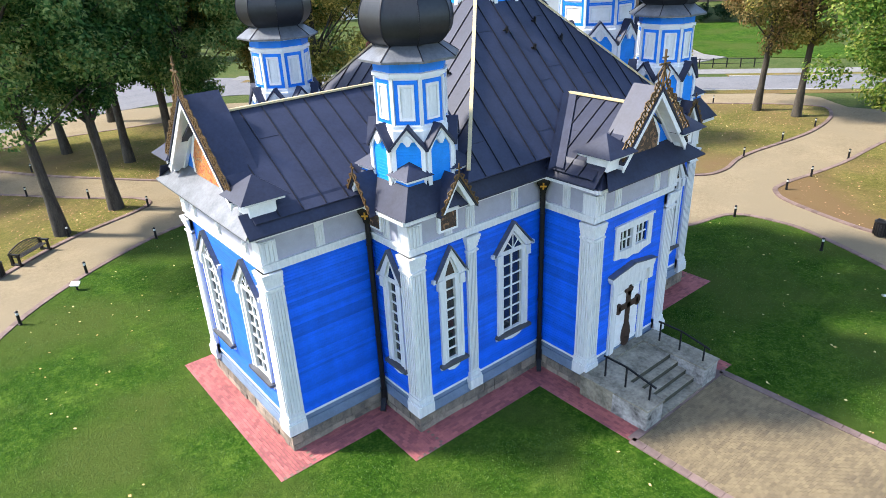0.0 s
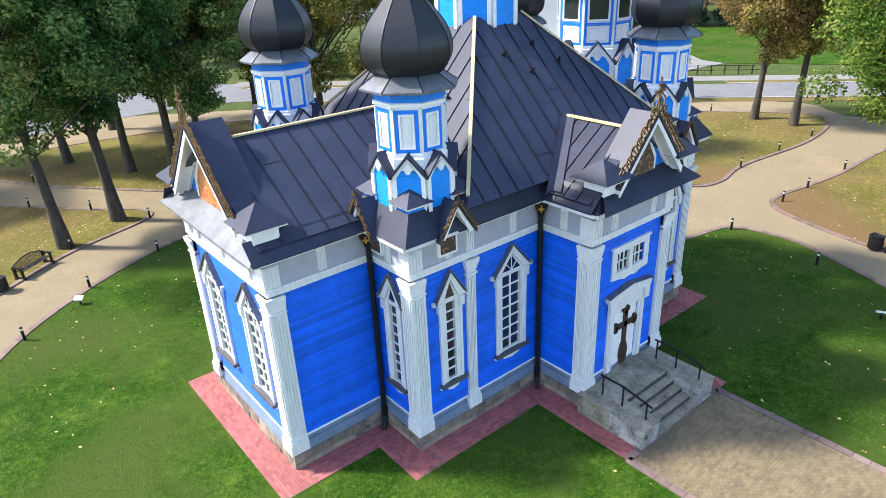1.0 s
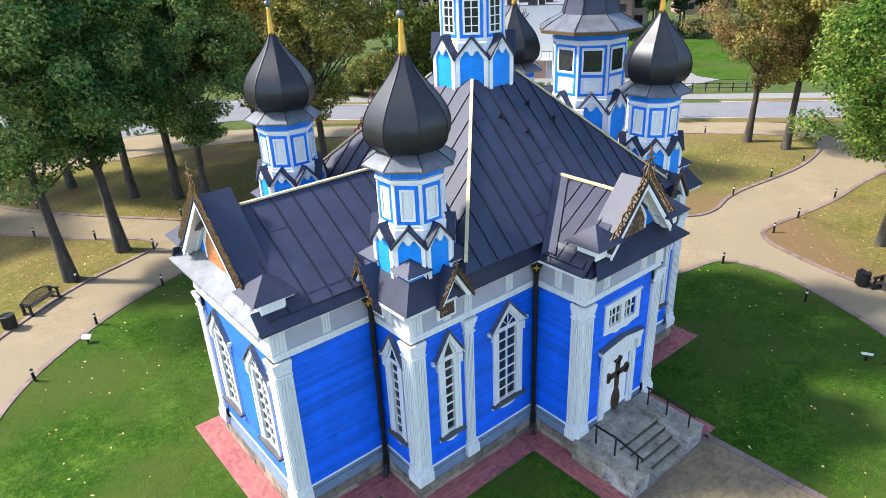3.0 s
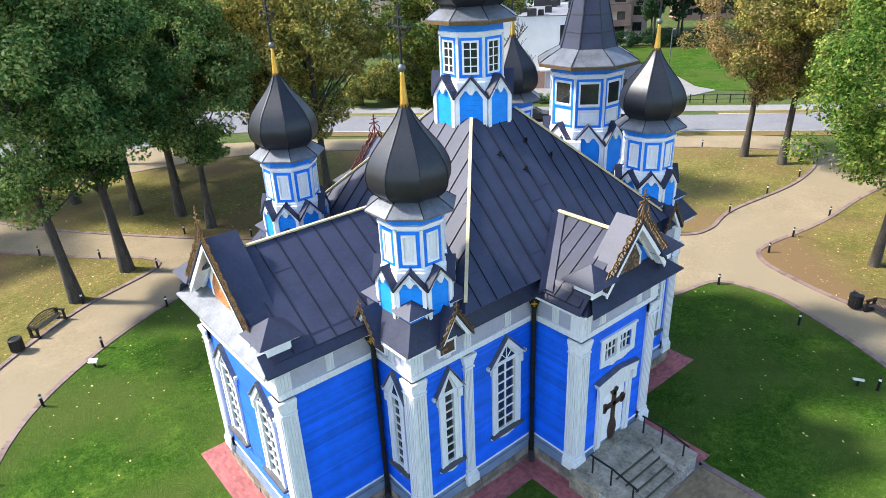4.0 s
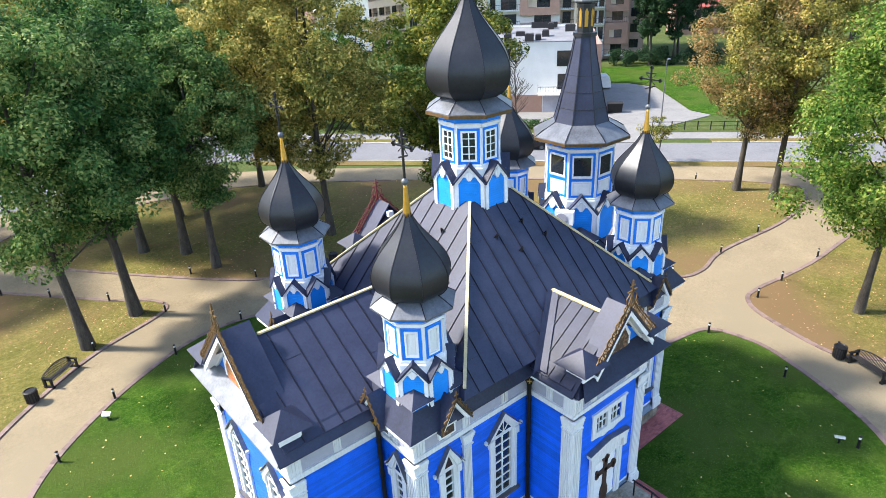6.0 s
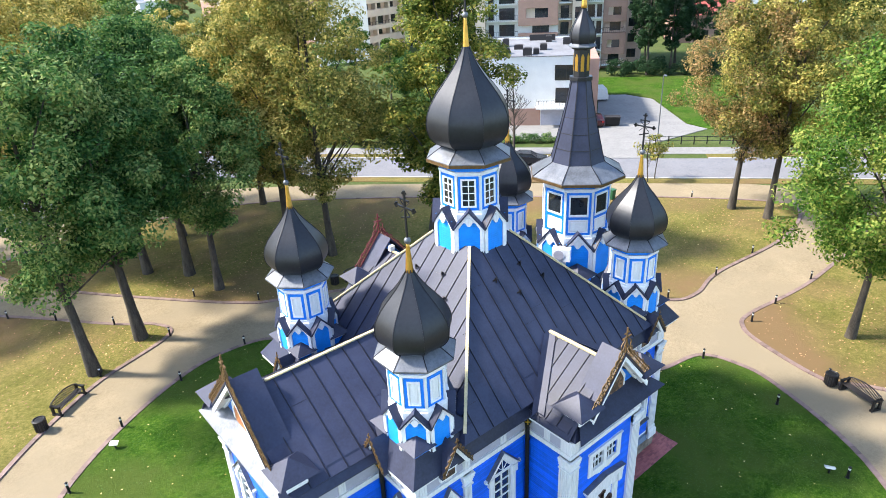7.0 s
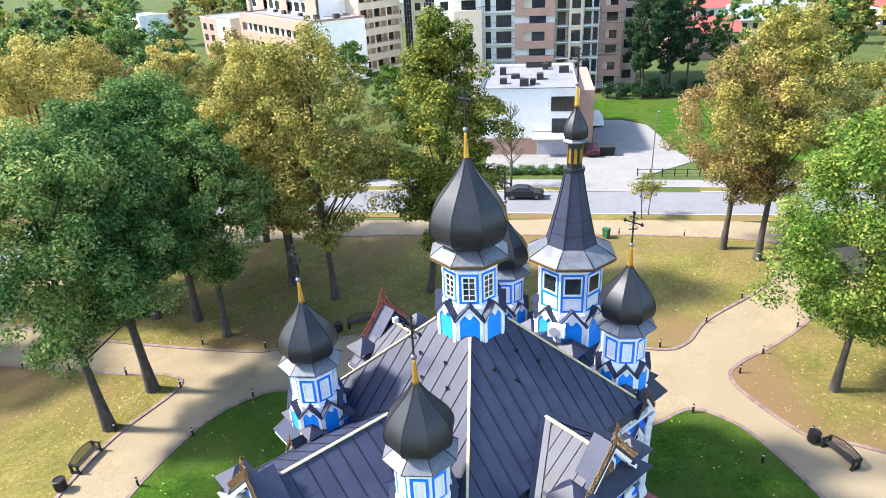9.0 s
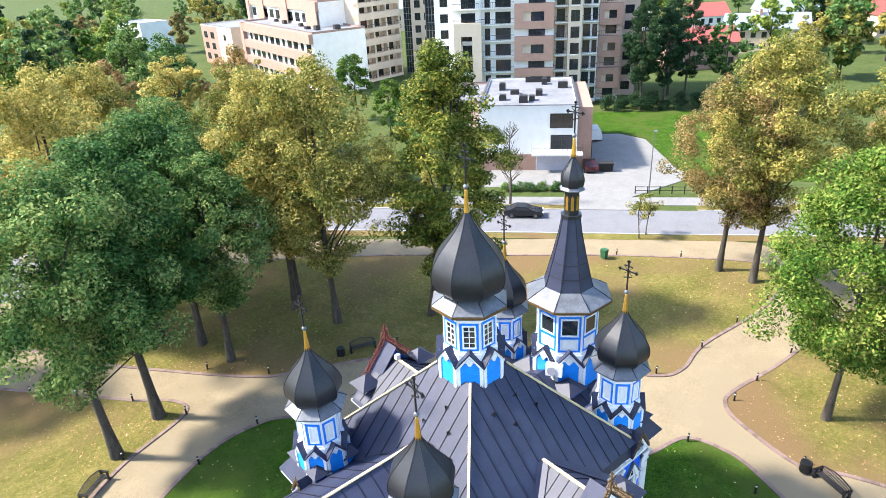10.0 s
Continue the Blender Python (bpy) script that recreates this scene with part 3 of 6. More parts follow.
    part("eaves_roof", Geo().rings(ep), GALV, t, "flared grey zinc eaves")
    g = Geo()
    for (r0, h0), (r1, h1) in zip(ep[1:], ep[2:]):
        g.bar((r0, 0, h0), (r1, 0, h1), .03, .03)
    sm = g.mesh("eaves_seam", SEAM)
    for k in range(8):
        part("eaves_seam", sm, None, t, "", pose(0, 0, 0, 0, 0, 45 * k + 22.5))
    return t


def corner_cap(m, w, z):
    """A blue block with a white trim under a dark pyramid, on a corner of a tower's square foot."""
    c = part("corner_cap", Geo().box(-w * .68, w * .68, -w * .68, w * .68, z - .4, z), BLUE2, church, "small blue block with a dark pyramid cap", m)
    part("cap_roof", Geo().loft([(-w, -w, z + .01), (w, -w, z + .01), (w, w, z + .01), (-w, w, z + .01)], [(-.02, -.02, z + w * .8), (.02, -.02, z + w * .8), (.02, .02, z + w * .8), (-.02, .02, z + w * .8)]), ROOF, c)
    part("cap_trim", Geo().box(-w * .82, w * .82, -w * .82, w * .82, z - .08, z), WHITE, c)


for sx, sy in ((-1, -1), (-1, 1), (1, -1), (1, 1)):
    t = tower("turret", sx * TX, sy * TY, 8.0, 1.1, 9.52, 9.72, .9, 11.36, 1.3, 11.42, 11.9, "small octagonal blue and white corner turret")
    onion_parts(t, 1.2, 11.72, 14.4, 15.25, 16.85)
    for dx in (-1, 1):
        for dy in (-1, 1):
            corner_cap(pose(sx * TX + dx * .8, sy * TY + dy * .8, 0), .48, 8.42 if dx == sx or dy == sy else 8.6)
t = tower("cupola", 0, 0, 12.2, 1.36, 13.7, 13.98, 1.1, 15.75, 1.6, 15.9, 16.45, "tall octagonal central cupola with paned windows", (14.05, 15.22))
onion_parts(t, 1.57, 16.3, 19.95, 20.95, 22.75)
part("dentil_band", Geo().rings([(1.62 / OCT, 15.78), (1.62 / OCT, 15.9)]), GILTW, t, "gilded dentil band")
t = tower("belfry", 6.8, 0.05, 8.3, 1.66, 10.6, 10.98, 1.46, 13.35, 2.08, 13.5, 14.15, "large octagonal belfry with open sound windows", (11.78, 12.78))
for dx in (-1, 1):
    for dy in (-1, 1):
        corner_cap(pose(6.8 + dx * 1.35, .05 + dy * 1.35, 0), .7, 9.0)
part("dentil_band", Geo().rings([(2.1 / OCT, 13.38), (2.1 / OCT, 13.5)]), GILTW, t, "gilded dentil band")
part("spire", Geo().rings([(1.3, 14.0), (1.15, 14.5), (.85, 15.7), (.58, 16.9), (.44, 17.75)]), ROOF, t, "tapering dark sheet spire")
g = Geo()
for i in range(8):
    a = radians(22.5 + 45 * i)
    pr = [(2.08 / OCT, 13.53), (1.7 / OCT, 13.79), (1.3, 14.0), (1.15, 14.5), (.85, 15.7), (.58, 16.9), (.44, 17.75)]
    for (r0, h0), (r1, h1) in zip(pr, pr[1:]):
        g.bar((r0 * math.cos(a), r0 * math.sin(a), h0), (r1 * math.cos(a), r1 * math.sin(a), h1), .04)
for zz in (14.7, 15.4, 16.1, 16.8):
    rr = 1.15 - (zz - 14.5) * .25
    g.rings([(rr + .012, zz), (rr + .006, zz + .03)])
part("spire_seams", g, SEAM, t)
part("lantern", Geo().rings([(.52, 17.7), (.52, 17.85), (.36, 17.86), (.36, 19.0), (.5, 19.05), (.5, 19.18)]), DOME, t, "dark octagonal lantern with gilded slots")
for k in range(8):
    part("lantern_slot", Geo().prism([(-.07, 18.1), (.07, 18.1), (.07, 18.7), (0, 18.85), (-.07, 18.7)], (-.02, 0)), GOLD, t, "", pose(0, 0, 0, 0, 0, 45 * k) @ pose(0, -.335, 0))
onion_parts(t, .53, 19.15, 20.8, 21.6, 23.2)
part("lantern_roof", Geo().rings([(.62, 19.12), (.62, 19.16), (.4, 19.32)]), GALV, t)


# ---- pediments, porch door, steps, gutters ----
def pediment(x, y, rz, hw, zf, zp, skirt, panel, orn, skirt_m, back=1.3, share=.44):
    """A steep gable over the end of an arm, with a painted panel and openwork cresting; it faces -y."""
    at = pose(x, y, 0, 0, 0, rz)
    p = part("pediment", Geo().prism([(-hw + .12, zf - .5), (hw - .12, zf - .5), (hw - .12, zf), (0, zp - .15), (-hw + .12, zf)], (0, .12)), BLUE2, church, "blue boarded gable with a painted panel", at)
    for s in (-1, 1):
        a, b = (s * (hw + .12), zf - .14), (0, zp)
        n = Vector((zp - zf, s * hw)).normalized() * .07
        part("gable_roof", Geo().loft([(a[0], -.55, a[1]), (b[0], -.55, b[1]), (b[0], -.55, b[1] + .09), (a[0], -.55, a[1] + .09)], [(a[0], back, a[1]), (b[0], back, b[1]), (b[0], back, b[1] + .09), (a[0], back, a[1] + .09)]), ROOF, p, "dark sheet gable roof")
        g = Geo()
        for o, d0, d1, w in ((-.03, -.52, -.46, .2), (-.1, -.46, -.02, .06), (-.18, -.12, -.02, .08)):
            q = abs(o)
            g.loft([(a[0], d0, a[1] + o), (0, d0, zp + o), (0, d0, zp + o - w), (a[0] - s * .05, d0, a[1] + o - w)], [(a[0], d1, a[1] + o), (0, d1, zp + o), (0, d1, zp + o - w), (a[0] - s * .05, d1, a[1] + o - w)])
        part("bargeboard", g, WHITE, p, "white moulded bargeboard")
        # openwork cresting of scrolls on the rake
        g = Geo()
        A, B = Vector((a[0], -.5, a[1] + .12)), Vector((0, -.5, zp + .12))
        L = (B - A).length
        k = int(L / .3)
        up = Vector((0, 0, 1))
        t = (B - A).normalized()
        u = Vector((-t.z, 0, t.x)) if s < 0 else Vector((t.z, 0, -t.x))
        u = -u if u.z < 0 else u
        for i in range(k):
            c = A.lerp(B, (i + .5) / k) + u * .16
            r = .12 + .05 * (i % 2)
            pts = [c + (t * math.cos(v) + u * math.sin(v)) * r for v in (j * math.pi / 4 for j in range(8))]
            for m0, m1 in zip(pts, pts[1:] + pts[:1]):
                g.bar(m0, m1, .035, .03, (0, 1, 0))
            g.bar(c - u * .16, c + u * (r + .03), .03, .03, (0, 1, 0))
            g.bar(c - t * .15, c + t * .15, .03, .03, (0, 1, 0))
        g.bar(A, B, .05, .05, (0, 1, 0)).bar(A + u * .3 + t * .2, B + u * .2, .03, .03, (0, 1, 0))
        part("cresting", g, orn, p, "openwork carved cresting along the gable")
    g = Geo()
    zc = zp + .75
    g.bar((0, -.5, zp), (0, -.5, zp + 1.15), .05).bar((-.25, -.5, zc), (.25, -.5, zc), .05).bar((-.14, -.5, zc + .18), (.14, -.5, zc + .18), .04)
    for s in (-1, 1):
        g.bar((s * .34, -.5, zp - .1), (s * .04, -.5, zp + .55), .035).bar((s * .2, -.5, zp + .1), (s * .3, -.5, zp + .5), .03).bar((s * .3, -.5, zp + .5), (s * .08, -.5, zp + .7), .03)
    part("crest_cross", g, orn, p)
    w, z0 = hw * share, zf - .35
    pent = [(-w, z0), (w, z0), (w, zf + .25), (w * .3, zp - .75), (-w * .3, zp - .75), (-w, zf + .25)]
    part("panel_frame", Geo().prism([(a * 1.18, z0 - .1 if b == z0 else b + .1) for a, b in pent], (-.06, 0)), WHITE, p)
    part("painted_panel", Geo().prism(pent, (-.08, -.06)), panel, p, "faded painted panel in warm colours")
    part("skirt_roof", Geo().loft([(-skirt, -.72, ZE + .05), (skirt, -.72, ZE + .05), (skirt, -.72, ZE + .09), (-skirt, -.72, ZE + .09)], [(-skirt + .75, .02, 8.05), (skirt - .75, .02, 8.05), (skirt - .75, .02, 8.1), (-skirt + .75, .02, 8.1)]), skirt_m, p, "sheet-covered sloping skirt under the gable")
    for s in (-1, 1):
        cx, cy = s * (skirt - .72), .02
        c = part("corner_cap", Geo().box(cx - .36, cx + .36, cy - .38, cy + .38, 7.9, 8.38), WHITE, church, "white block with a dark pyramid cap", at)
        part("cap_roof", Geo().loft([(cx - .68, cy - .7, 8.38), (cx + .68, cy - .7, 8.38), (cx + .68, cy + .7, 8.38), (cx - .68, cy + .7, 8.38)], [(cx - .02, cy - .02, 8.92), (cx + .02, cy - .02, 8.92), (cx + .02, cy + .02, 8.92), (cx - .02, cy + .02, 8.92)]), ROOF, c)
        part("cap_trim", Geo().box(cx - .55, cx + .55, cy - .58, cy + .58, 8.28, 8.385), WHITEW, c)
    return p


pediment(AX + .12, 0, -90, 2.25, 8.3, 10.55, AY + .58, ICON, GILTW, GALV, .6, .56)
pediment(DC + .12, DY, 0, 1.55, 8.15, 9.95, DX + .5, ICOND, GILTW, ROOF, .5)
pediment(DC + .12, -DY, 180, 1.55, 8.15, 9.95, DX + .5, ICOND, REDORN, ROOF, .5)
# sides of the porch arms, closed under their roofs
for s in (-1, 1):
    for t in (-1, 1):
        x = DC + t * (DX + .5)
        ya, yb = sorted((s * (HY + .4), s * (-DY + .3)))
        part("eave_flare", Geo().loft([(x, ya, ZE + .05), (x, yb, ZE + .05), (x - t * .5, yb, 8.0), (x - t * .5, ya, 8.0)], [(x, ya, ZE + .1), (x, yb, ZE + .1), (x - t * .5, yb, 8.06), (x - t * .5, ya, 8.06)]), ROOF, church, "dark sheet eaves flare")

for s in (-1, 1):
    q = -s * DY
    part("eave_deck", Geo().loft([(DC - DX - .4, s * HY, 7.47), (DC + DX + .4, s * HY, 7.47), (DC + DX + .4, q + s * .5, 7.47), (DC - DX - .4, q + s * .5, 7.47)], [(DC - DX + .25, s * HY, 7.98), (DC + DX - .25, s * HY, 7.98), (DC + DX - .25, q, 7.98), (DC - DX + .25, q, 7.98)]), ROOF, church, "dark sheet roof over the porch cornice")


def little_gable(x, y, rz, orn):
    """A small pointed gable breaking the frieze beside a turret, with a dark painted panel."""
    at = pose(x, y, 0, 0, 0, rz)
    g = Geo()
    for s in (-1, 1):
        g.loft([(s * .62, -.62, 7.38), (0, -.62, 8.32), (0, -.62, 8.14), (s * .46, -.62, 7.38)], [(s * .62, .1, 7.38), (0, .1, 8.32), (0, .1, 8.14), (s * .46, .1, 7.38)])
    e = part("small_gable", g, WHITE, church, "small white pointed gable over the frieze", at)
    g = Geo()
    for s in (-1, 1):
        g.loft([(s * .68, -.7, 7.4), (0, -.7, 8.42), (0, -.7, 8.34), (s * .68, -.7, 7.32)], [(s * .68, .9, 7.4), (0, .9, 8.42), (0, .9, 8.34), (s * .68, .9, 7.32)])
    part("gable_roof", g, ROOF, e)
    part("panel_frame", Geo().prism([(-.36, 6.62), (.36, 6.62), (.36, 7.25), (.12, 7.72), (-.12, 7.72), (-.36, 7.25)], (-.16, 0)), WHITE, e)
    part("painted_panel", Geo().prism([(-.28, 6.7), (.28, 6.7), (.28, 7.2), (.09, 7.6), (-.09, 7.6), (-.28, 7.2)], (-.18, -.16)), ICOND, e, "dark painted panel")
    g = Geo()
    for s in (-1, 1):
        for i in range(5):
            a = Vector((s * .62 * (1 - i / 5), -.7, 7.5 + i * .2))
            g.bar(a, a + Vector((s * .05, 0, .1)), .04, .03, (0, 1, 0)).bar(a + Vector((s * .05, 0, .1)), a + Vector((-s * .06, 0, .15)), .03, .03, (0, 1, 0))
        g.bar((s * .66, -.7, 7.42), (0, -.7, 8.45), .05)
    g.bar((0, -.7, 8.4), (0, -.7, 8.75), .03).bar((-.09, -.7, 8.62), (.09, -.7, 8.62), .03)
    part("cresting", g, orn, e, "gilded carved cresting")


for x, y, rz in ((-HX + 1.3, -HY, 0), (-HX, -HY + 1.5, -90), (HX - 1.5, -HY, 0), (HX, -HY + 1.75, 90), (-HX + 1.85, HY, 180), (-HX, HY - 1.75, -90), (HX - 1.85, HY, 180), (HX, HY - 1.75, 90)):
    little_gable(x, y, rz, GILTW)

# valley strips between the pyramid and the arms
for s in (-1, 1):
    for t in (-1, 1):
        a, b = Vector((DC + t * 2.44, s * 5.78, 7.77)), Vector((DC, s * 4.17, 9.44))
        w, u, o = Vector((0, s * .3, 0)), Vector((t * .34, 0, 0)), Vector((0, 0, .05))
        part("valley", Geo().loft([a + w, a, a + u, a + u + o, a + o, a + w + o], [b + w, b, b + u, b + u + o, b + o, b + w + o]), ROOF, church, "wide dark sheet valley gutter")

# doorway
def doorway():
    at = pose(DC + .02, DY, 0)
    d = part("door_case", Geo().prism([(-1.02, .83), (-.68, .83), (-.68, 3.25), (.68, 3.25), (.68, .83), (1.02, .83), (1.02, 3.75), (-1.02, 3.75)], (-.1, .12)), WHITEW, church, "white carved doorcase with a curved hood", at)
    for x in (-1, 1):
        part("jamb_moulding", Geo().box(x * .865 - .085, x * .865 + .085, -.14, -.1, .9, 3.25), WHITEW, d)
        part("bracket", Geo().prism([(x * 1.0 - .1, 3.3), (x * 1.0 + .1, 3.3), (x * 1.0 + .12, 3.75), (x * 1.0 - .12, 3.75)], (-.22, -.1)), WHITEW, d)
    part("hood", Geo().prism([(-1.12, 3.75), (1.12, 3.75), (1.2, 3.9), (1.2, 4.0), (.95, 4.06), (.5, 4.12), (0, 4.2), (-.5, 4.12), (-.95, 4.06), (-1.2, 4.0), (-1.2, 3.9)], (-.22, 0)), WHITEW, d)
    part("hood_sheet", Geo().prism([(-1.22, 4.0), (-1.22, 4.04), (-.95, 4.09), (-.5, 4.16), (0, 4.24), (.5, 4.16), (.95, 4.09), (1.22, 4.04), (1.22, 4.0), (.95, 4.06), (.5, 4.12), (0, 4.2), (-.5, 4.12), (-.95, 4.06)], (-.27, 0)), GALV, d)
    for s in (-1, 1):
        g = Geo().box(min(s * .01, s * .68), max(s * .01, s * .68), -.02, .06, .83, 3.25)
        for a, b in ((1.0, 1.9), (2.0, 3.1)):
            g.box(min(s * .1, s * .6), max(s * .1, s * .6), -.035, -.02, a, b)
        part("door_leaf", g, WHITE, d, "white painted panelled door leaf")
    g = Geo().prism([(-.09, 1.2), (.09, 1.2), (.1, 3.1), (-.1, 3.1)], (-.1, -.03)).prism([(-.55, 2.45), (.55, 2.45), (.55, 2.65), (-.55, 2.65)], (-.1, -.03))
    for x, z in ((-.52, 2.55), (.52, 2.55), (0, 3.14), (0, 1.06)):
        for dx, dz in ((0, .1), (.1, 0), (-.1, 0), (0, -.1)):
            g.prism([(x + dx + .115 * math.cos(v), z + dz + .115 * math.sin(v)) for v in (i * math.pi / 4 for i in range(8))], (-.1 + abs(dx) * .05, -.03))
    g.prism([(-.2, 1.1), (.2, 1.1), (.24, 1.35), (.2, 1.6), (.12, 1.8), (-.12, 1.8), (-.2, 1.6), (-.24, 1.35)], (-.095, -.03))
    part("door_cross", g, BROWN, d, "large carved brown wooden cross on the door")
    part("door_step", Geo().box(-1.0, 1.0, -.35, .1, .8, .9), CONC, d, "worn concrete threshold")
    # window over the door
    g = Geo()
    z0, z1 = 4.78, 5.5
    for x0, x1, a, b in ((-1.0, -.76, z0 - .12, z1 + .2), (.76, 1.0, z0 - .12, z1 + .2), (-.76, .76, z1, z1 + .2), (-.76, .76, z0 - .12, z0), (-.1, .1, z0, z1)):
        g.box(x0, x1, -.08, .1, a, b)
    g.box(-1.05, 1.05, -.12, 0, z1 + .18, z1 + .26)
    g.prism([(-1.0, z0 - .12), (-1.0, z0 - .22), (-.6, z0 - .26), (-.3, z0 - .36), (0, z0 - .3), (.3, z0 - .36), (.6, z0 - .26), (1.0, z0 - .22), (1.0, z0 - .12)], (-.08, 0))
    w = part("window", g, WHITEW, church, "white low double window over the door", at)
    for sx in (-1, 1):
        for i in range(3):
            for j in range(2):
                x = sx * (.1 + (i + .5) * .22)
                z = z0 + (j + .5) * .36
                part("pane", Geo().box(x - .095, x + .095, .02, .03, z - .16, z + .16), GLASS, w)
        part("glazing_bar", Geo().box(min(sx * .1, sx * .76), max(sx * .1, sx * .76), -.02, .03, z0 + .345, z0 + .375), WHITE, w)
        for i in (1, 2):
            part("glazing_bar", Geo().box(sx * (.1 + i * .22) - .015, sx * (.1 + i * .22) + .015, -.02, .03, z0, z1), WHITE, w)


doorway()
# concrete stoop with steps cut between cheek walls
stoop = thing("stoop", "worn grey concrete stoop with four steps at the porch door", "steps", pose(.06, 0, 0))
part("landing", Geo().box(-2.04, 2.04, -8.28, -6.98, -.1, .83), CONC, stoop)
for s in (-1, 1):
    part("cheek_wall", Geo().box(min(s * 1.2, s * 2.04), max(s * 1.2, s * 2.04), -9.58, -8.282, -.1, .828), STAIN, stoop, "stained and flaking concrete cheek wall")
    part("coping", Geo().box(min(s * 1.18, s * 2.08), max(s * 1.18, s * 2.08), -9.62, -6.98, .832, .875), CONC, stoop)
    g = Geo()
    pts = [(s * 1.55, -7.6), (s * 1.55, -8.4), (s * 1.55, -9.3)]
    for (x, y), h in zip(pts, (.8, .8, .62)):
        g.bar((x, y, .83), (x, y, .83 + h), .045)
    g.bar((s * 1.55, -7.5, 1.64), (s * 1.55, -8.4, 1.64), .05).bar((s * 1.55, -8.4, 1.64), (s * 1.55, -9.5, 1.42), .05)
    part("handrail", g, BLACK, stoop, "thin dark metal handrail")
for i in range(4):
    part("riser", Geo().box(-1.19, 1.19, -8.292 - .32 * i, -8.27 - .32 * i, .83 - .166 * (i + 1), .83 - .166 * i - .02), MOSS, stoop, "dark mossy riser")
    part("step", Geo().box(-1.198, 1.198, -8.284 - .32 * (i + 1), -8.284 - .32 * i, -.1, .83 - .166 * (i + 1)), CONC, stoop)
# downpipes with hopper heads in the inner corners
for x, y, rz in ((-HX - .2, -AY - .2, -45), (DC - DX - .2, -HY - .2, -45), (DC + DX + .2, -HY - .2, 45), (-HX - .2, AY + .2, -135), (DC - DX - .2, HY + .2, -135), (DC + DX + .2, HY + .2, 135)):
    at = pose(x, y, 0, 0, 0, rz)
    g = Geo().rings([(.085, .35), (.085, 6.9)], 10).rings([(.11, .3), (.11, .75)], 10)
    for z in (1.2, 2.8, 4.4, 6.0):
        g.rings([(.1, z), (.1, z + .06)], 10)
    p = part("downpipe", g, BLACK, church, "black round downpipe", at)
    part("hopper", Geo().rings([(.12, 6.75), (.16, 6.9), (.3, 7.15), (.3, 7.3), (.34, 7.32), (.34, 7.42)], 4, turn=45), BLACK, p, "black hopper head with a gilt cross")
    part("hopper_cross", Geo().box(-.1, .1, -.26, -.235, 7.02, 7.07).box(-.025, .025, -.262, -.233, 6.94, 7.16), GOLD, p, "small gilt cross")
    part("spreader", Geo().bar((0, -.05, .35), (0, -.4, .1), .16), BLACK, p)
# snow hooks on the pyramid roof near the cupola
for k, n in ((0, 5), (3, 6)):
    for i in range(n):
        u, z = -1.6 + i * .75, 12.0 - .45 * (i % 3) - .15 * i
        r = RT + (ZT - z) * (RE - RT) / (ZT - ZR)
        if abs(u) < r - .2:
            g = Geo().bar((u - .1, -r - .03, z + .03), (u + .1, -r - .03, z + .03), .05).bar((u, -r, z), (u, -r - .12, z + .16), .06).bar((u, -r - .12, z + .16), (u, -r - .1, z - .06), .04)
            part("snow_hook", g, BLACK, church, "small dark roof hook", pose(0, 0, 0, 0, 0, 90 * k))
# air-conditioner beside the belfry
ac = part("air_conditioner", Geo().box(-.42, .42, -.18, .18, 0, .62), WHITE, church, "white air-conditioning unit on the roof", pose(4.95, -.75, 9.75, 0, 0, -60))
part("fan_grille", Geo().rings([(.24, 0), (.24, .02)], 16), GREYF, ac, "grey round fan grille", pose(-.1, -.19, .31, 90))
# floodlight on the north porch ridge
part("floodlight", Geo().box(-.14, .14, -.1, .1, 0, .26), WHITE, church, "small white floodlight", pose(DC, 6.35, ZRD + .05))


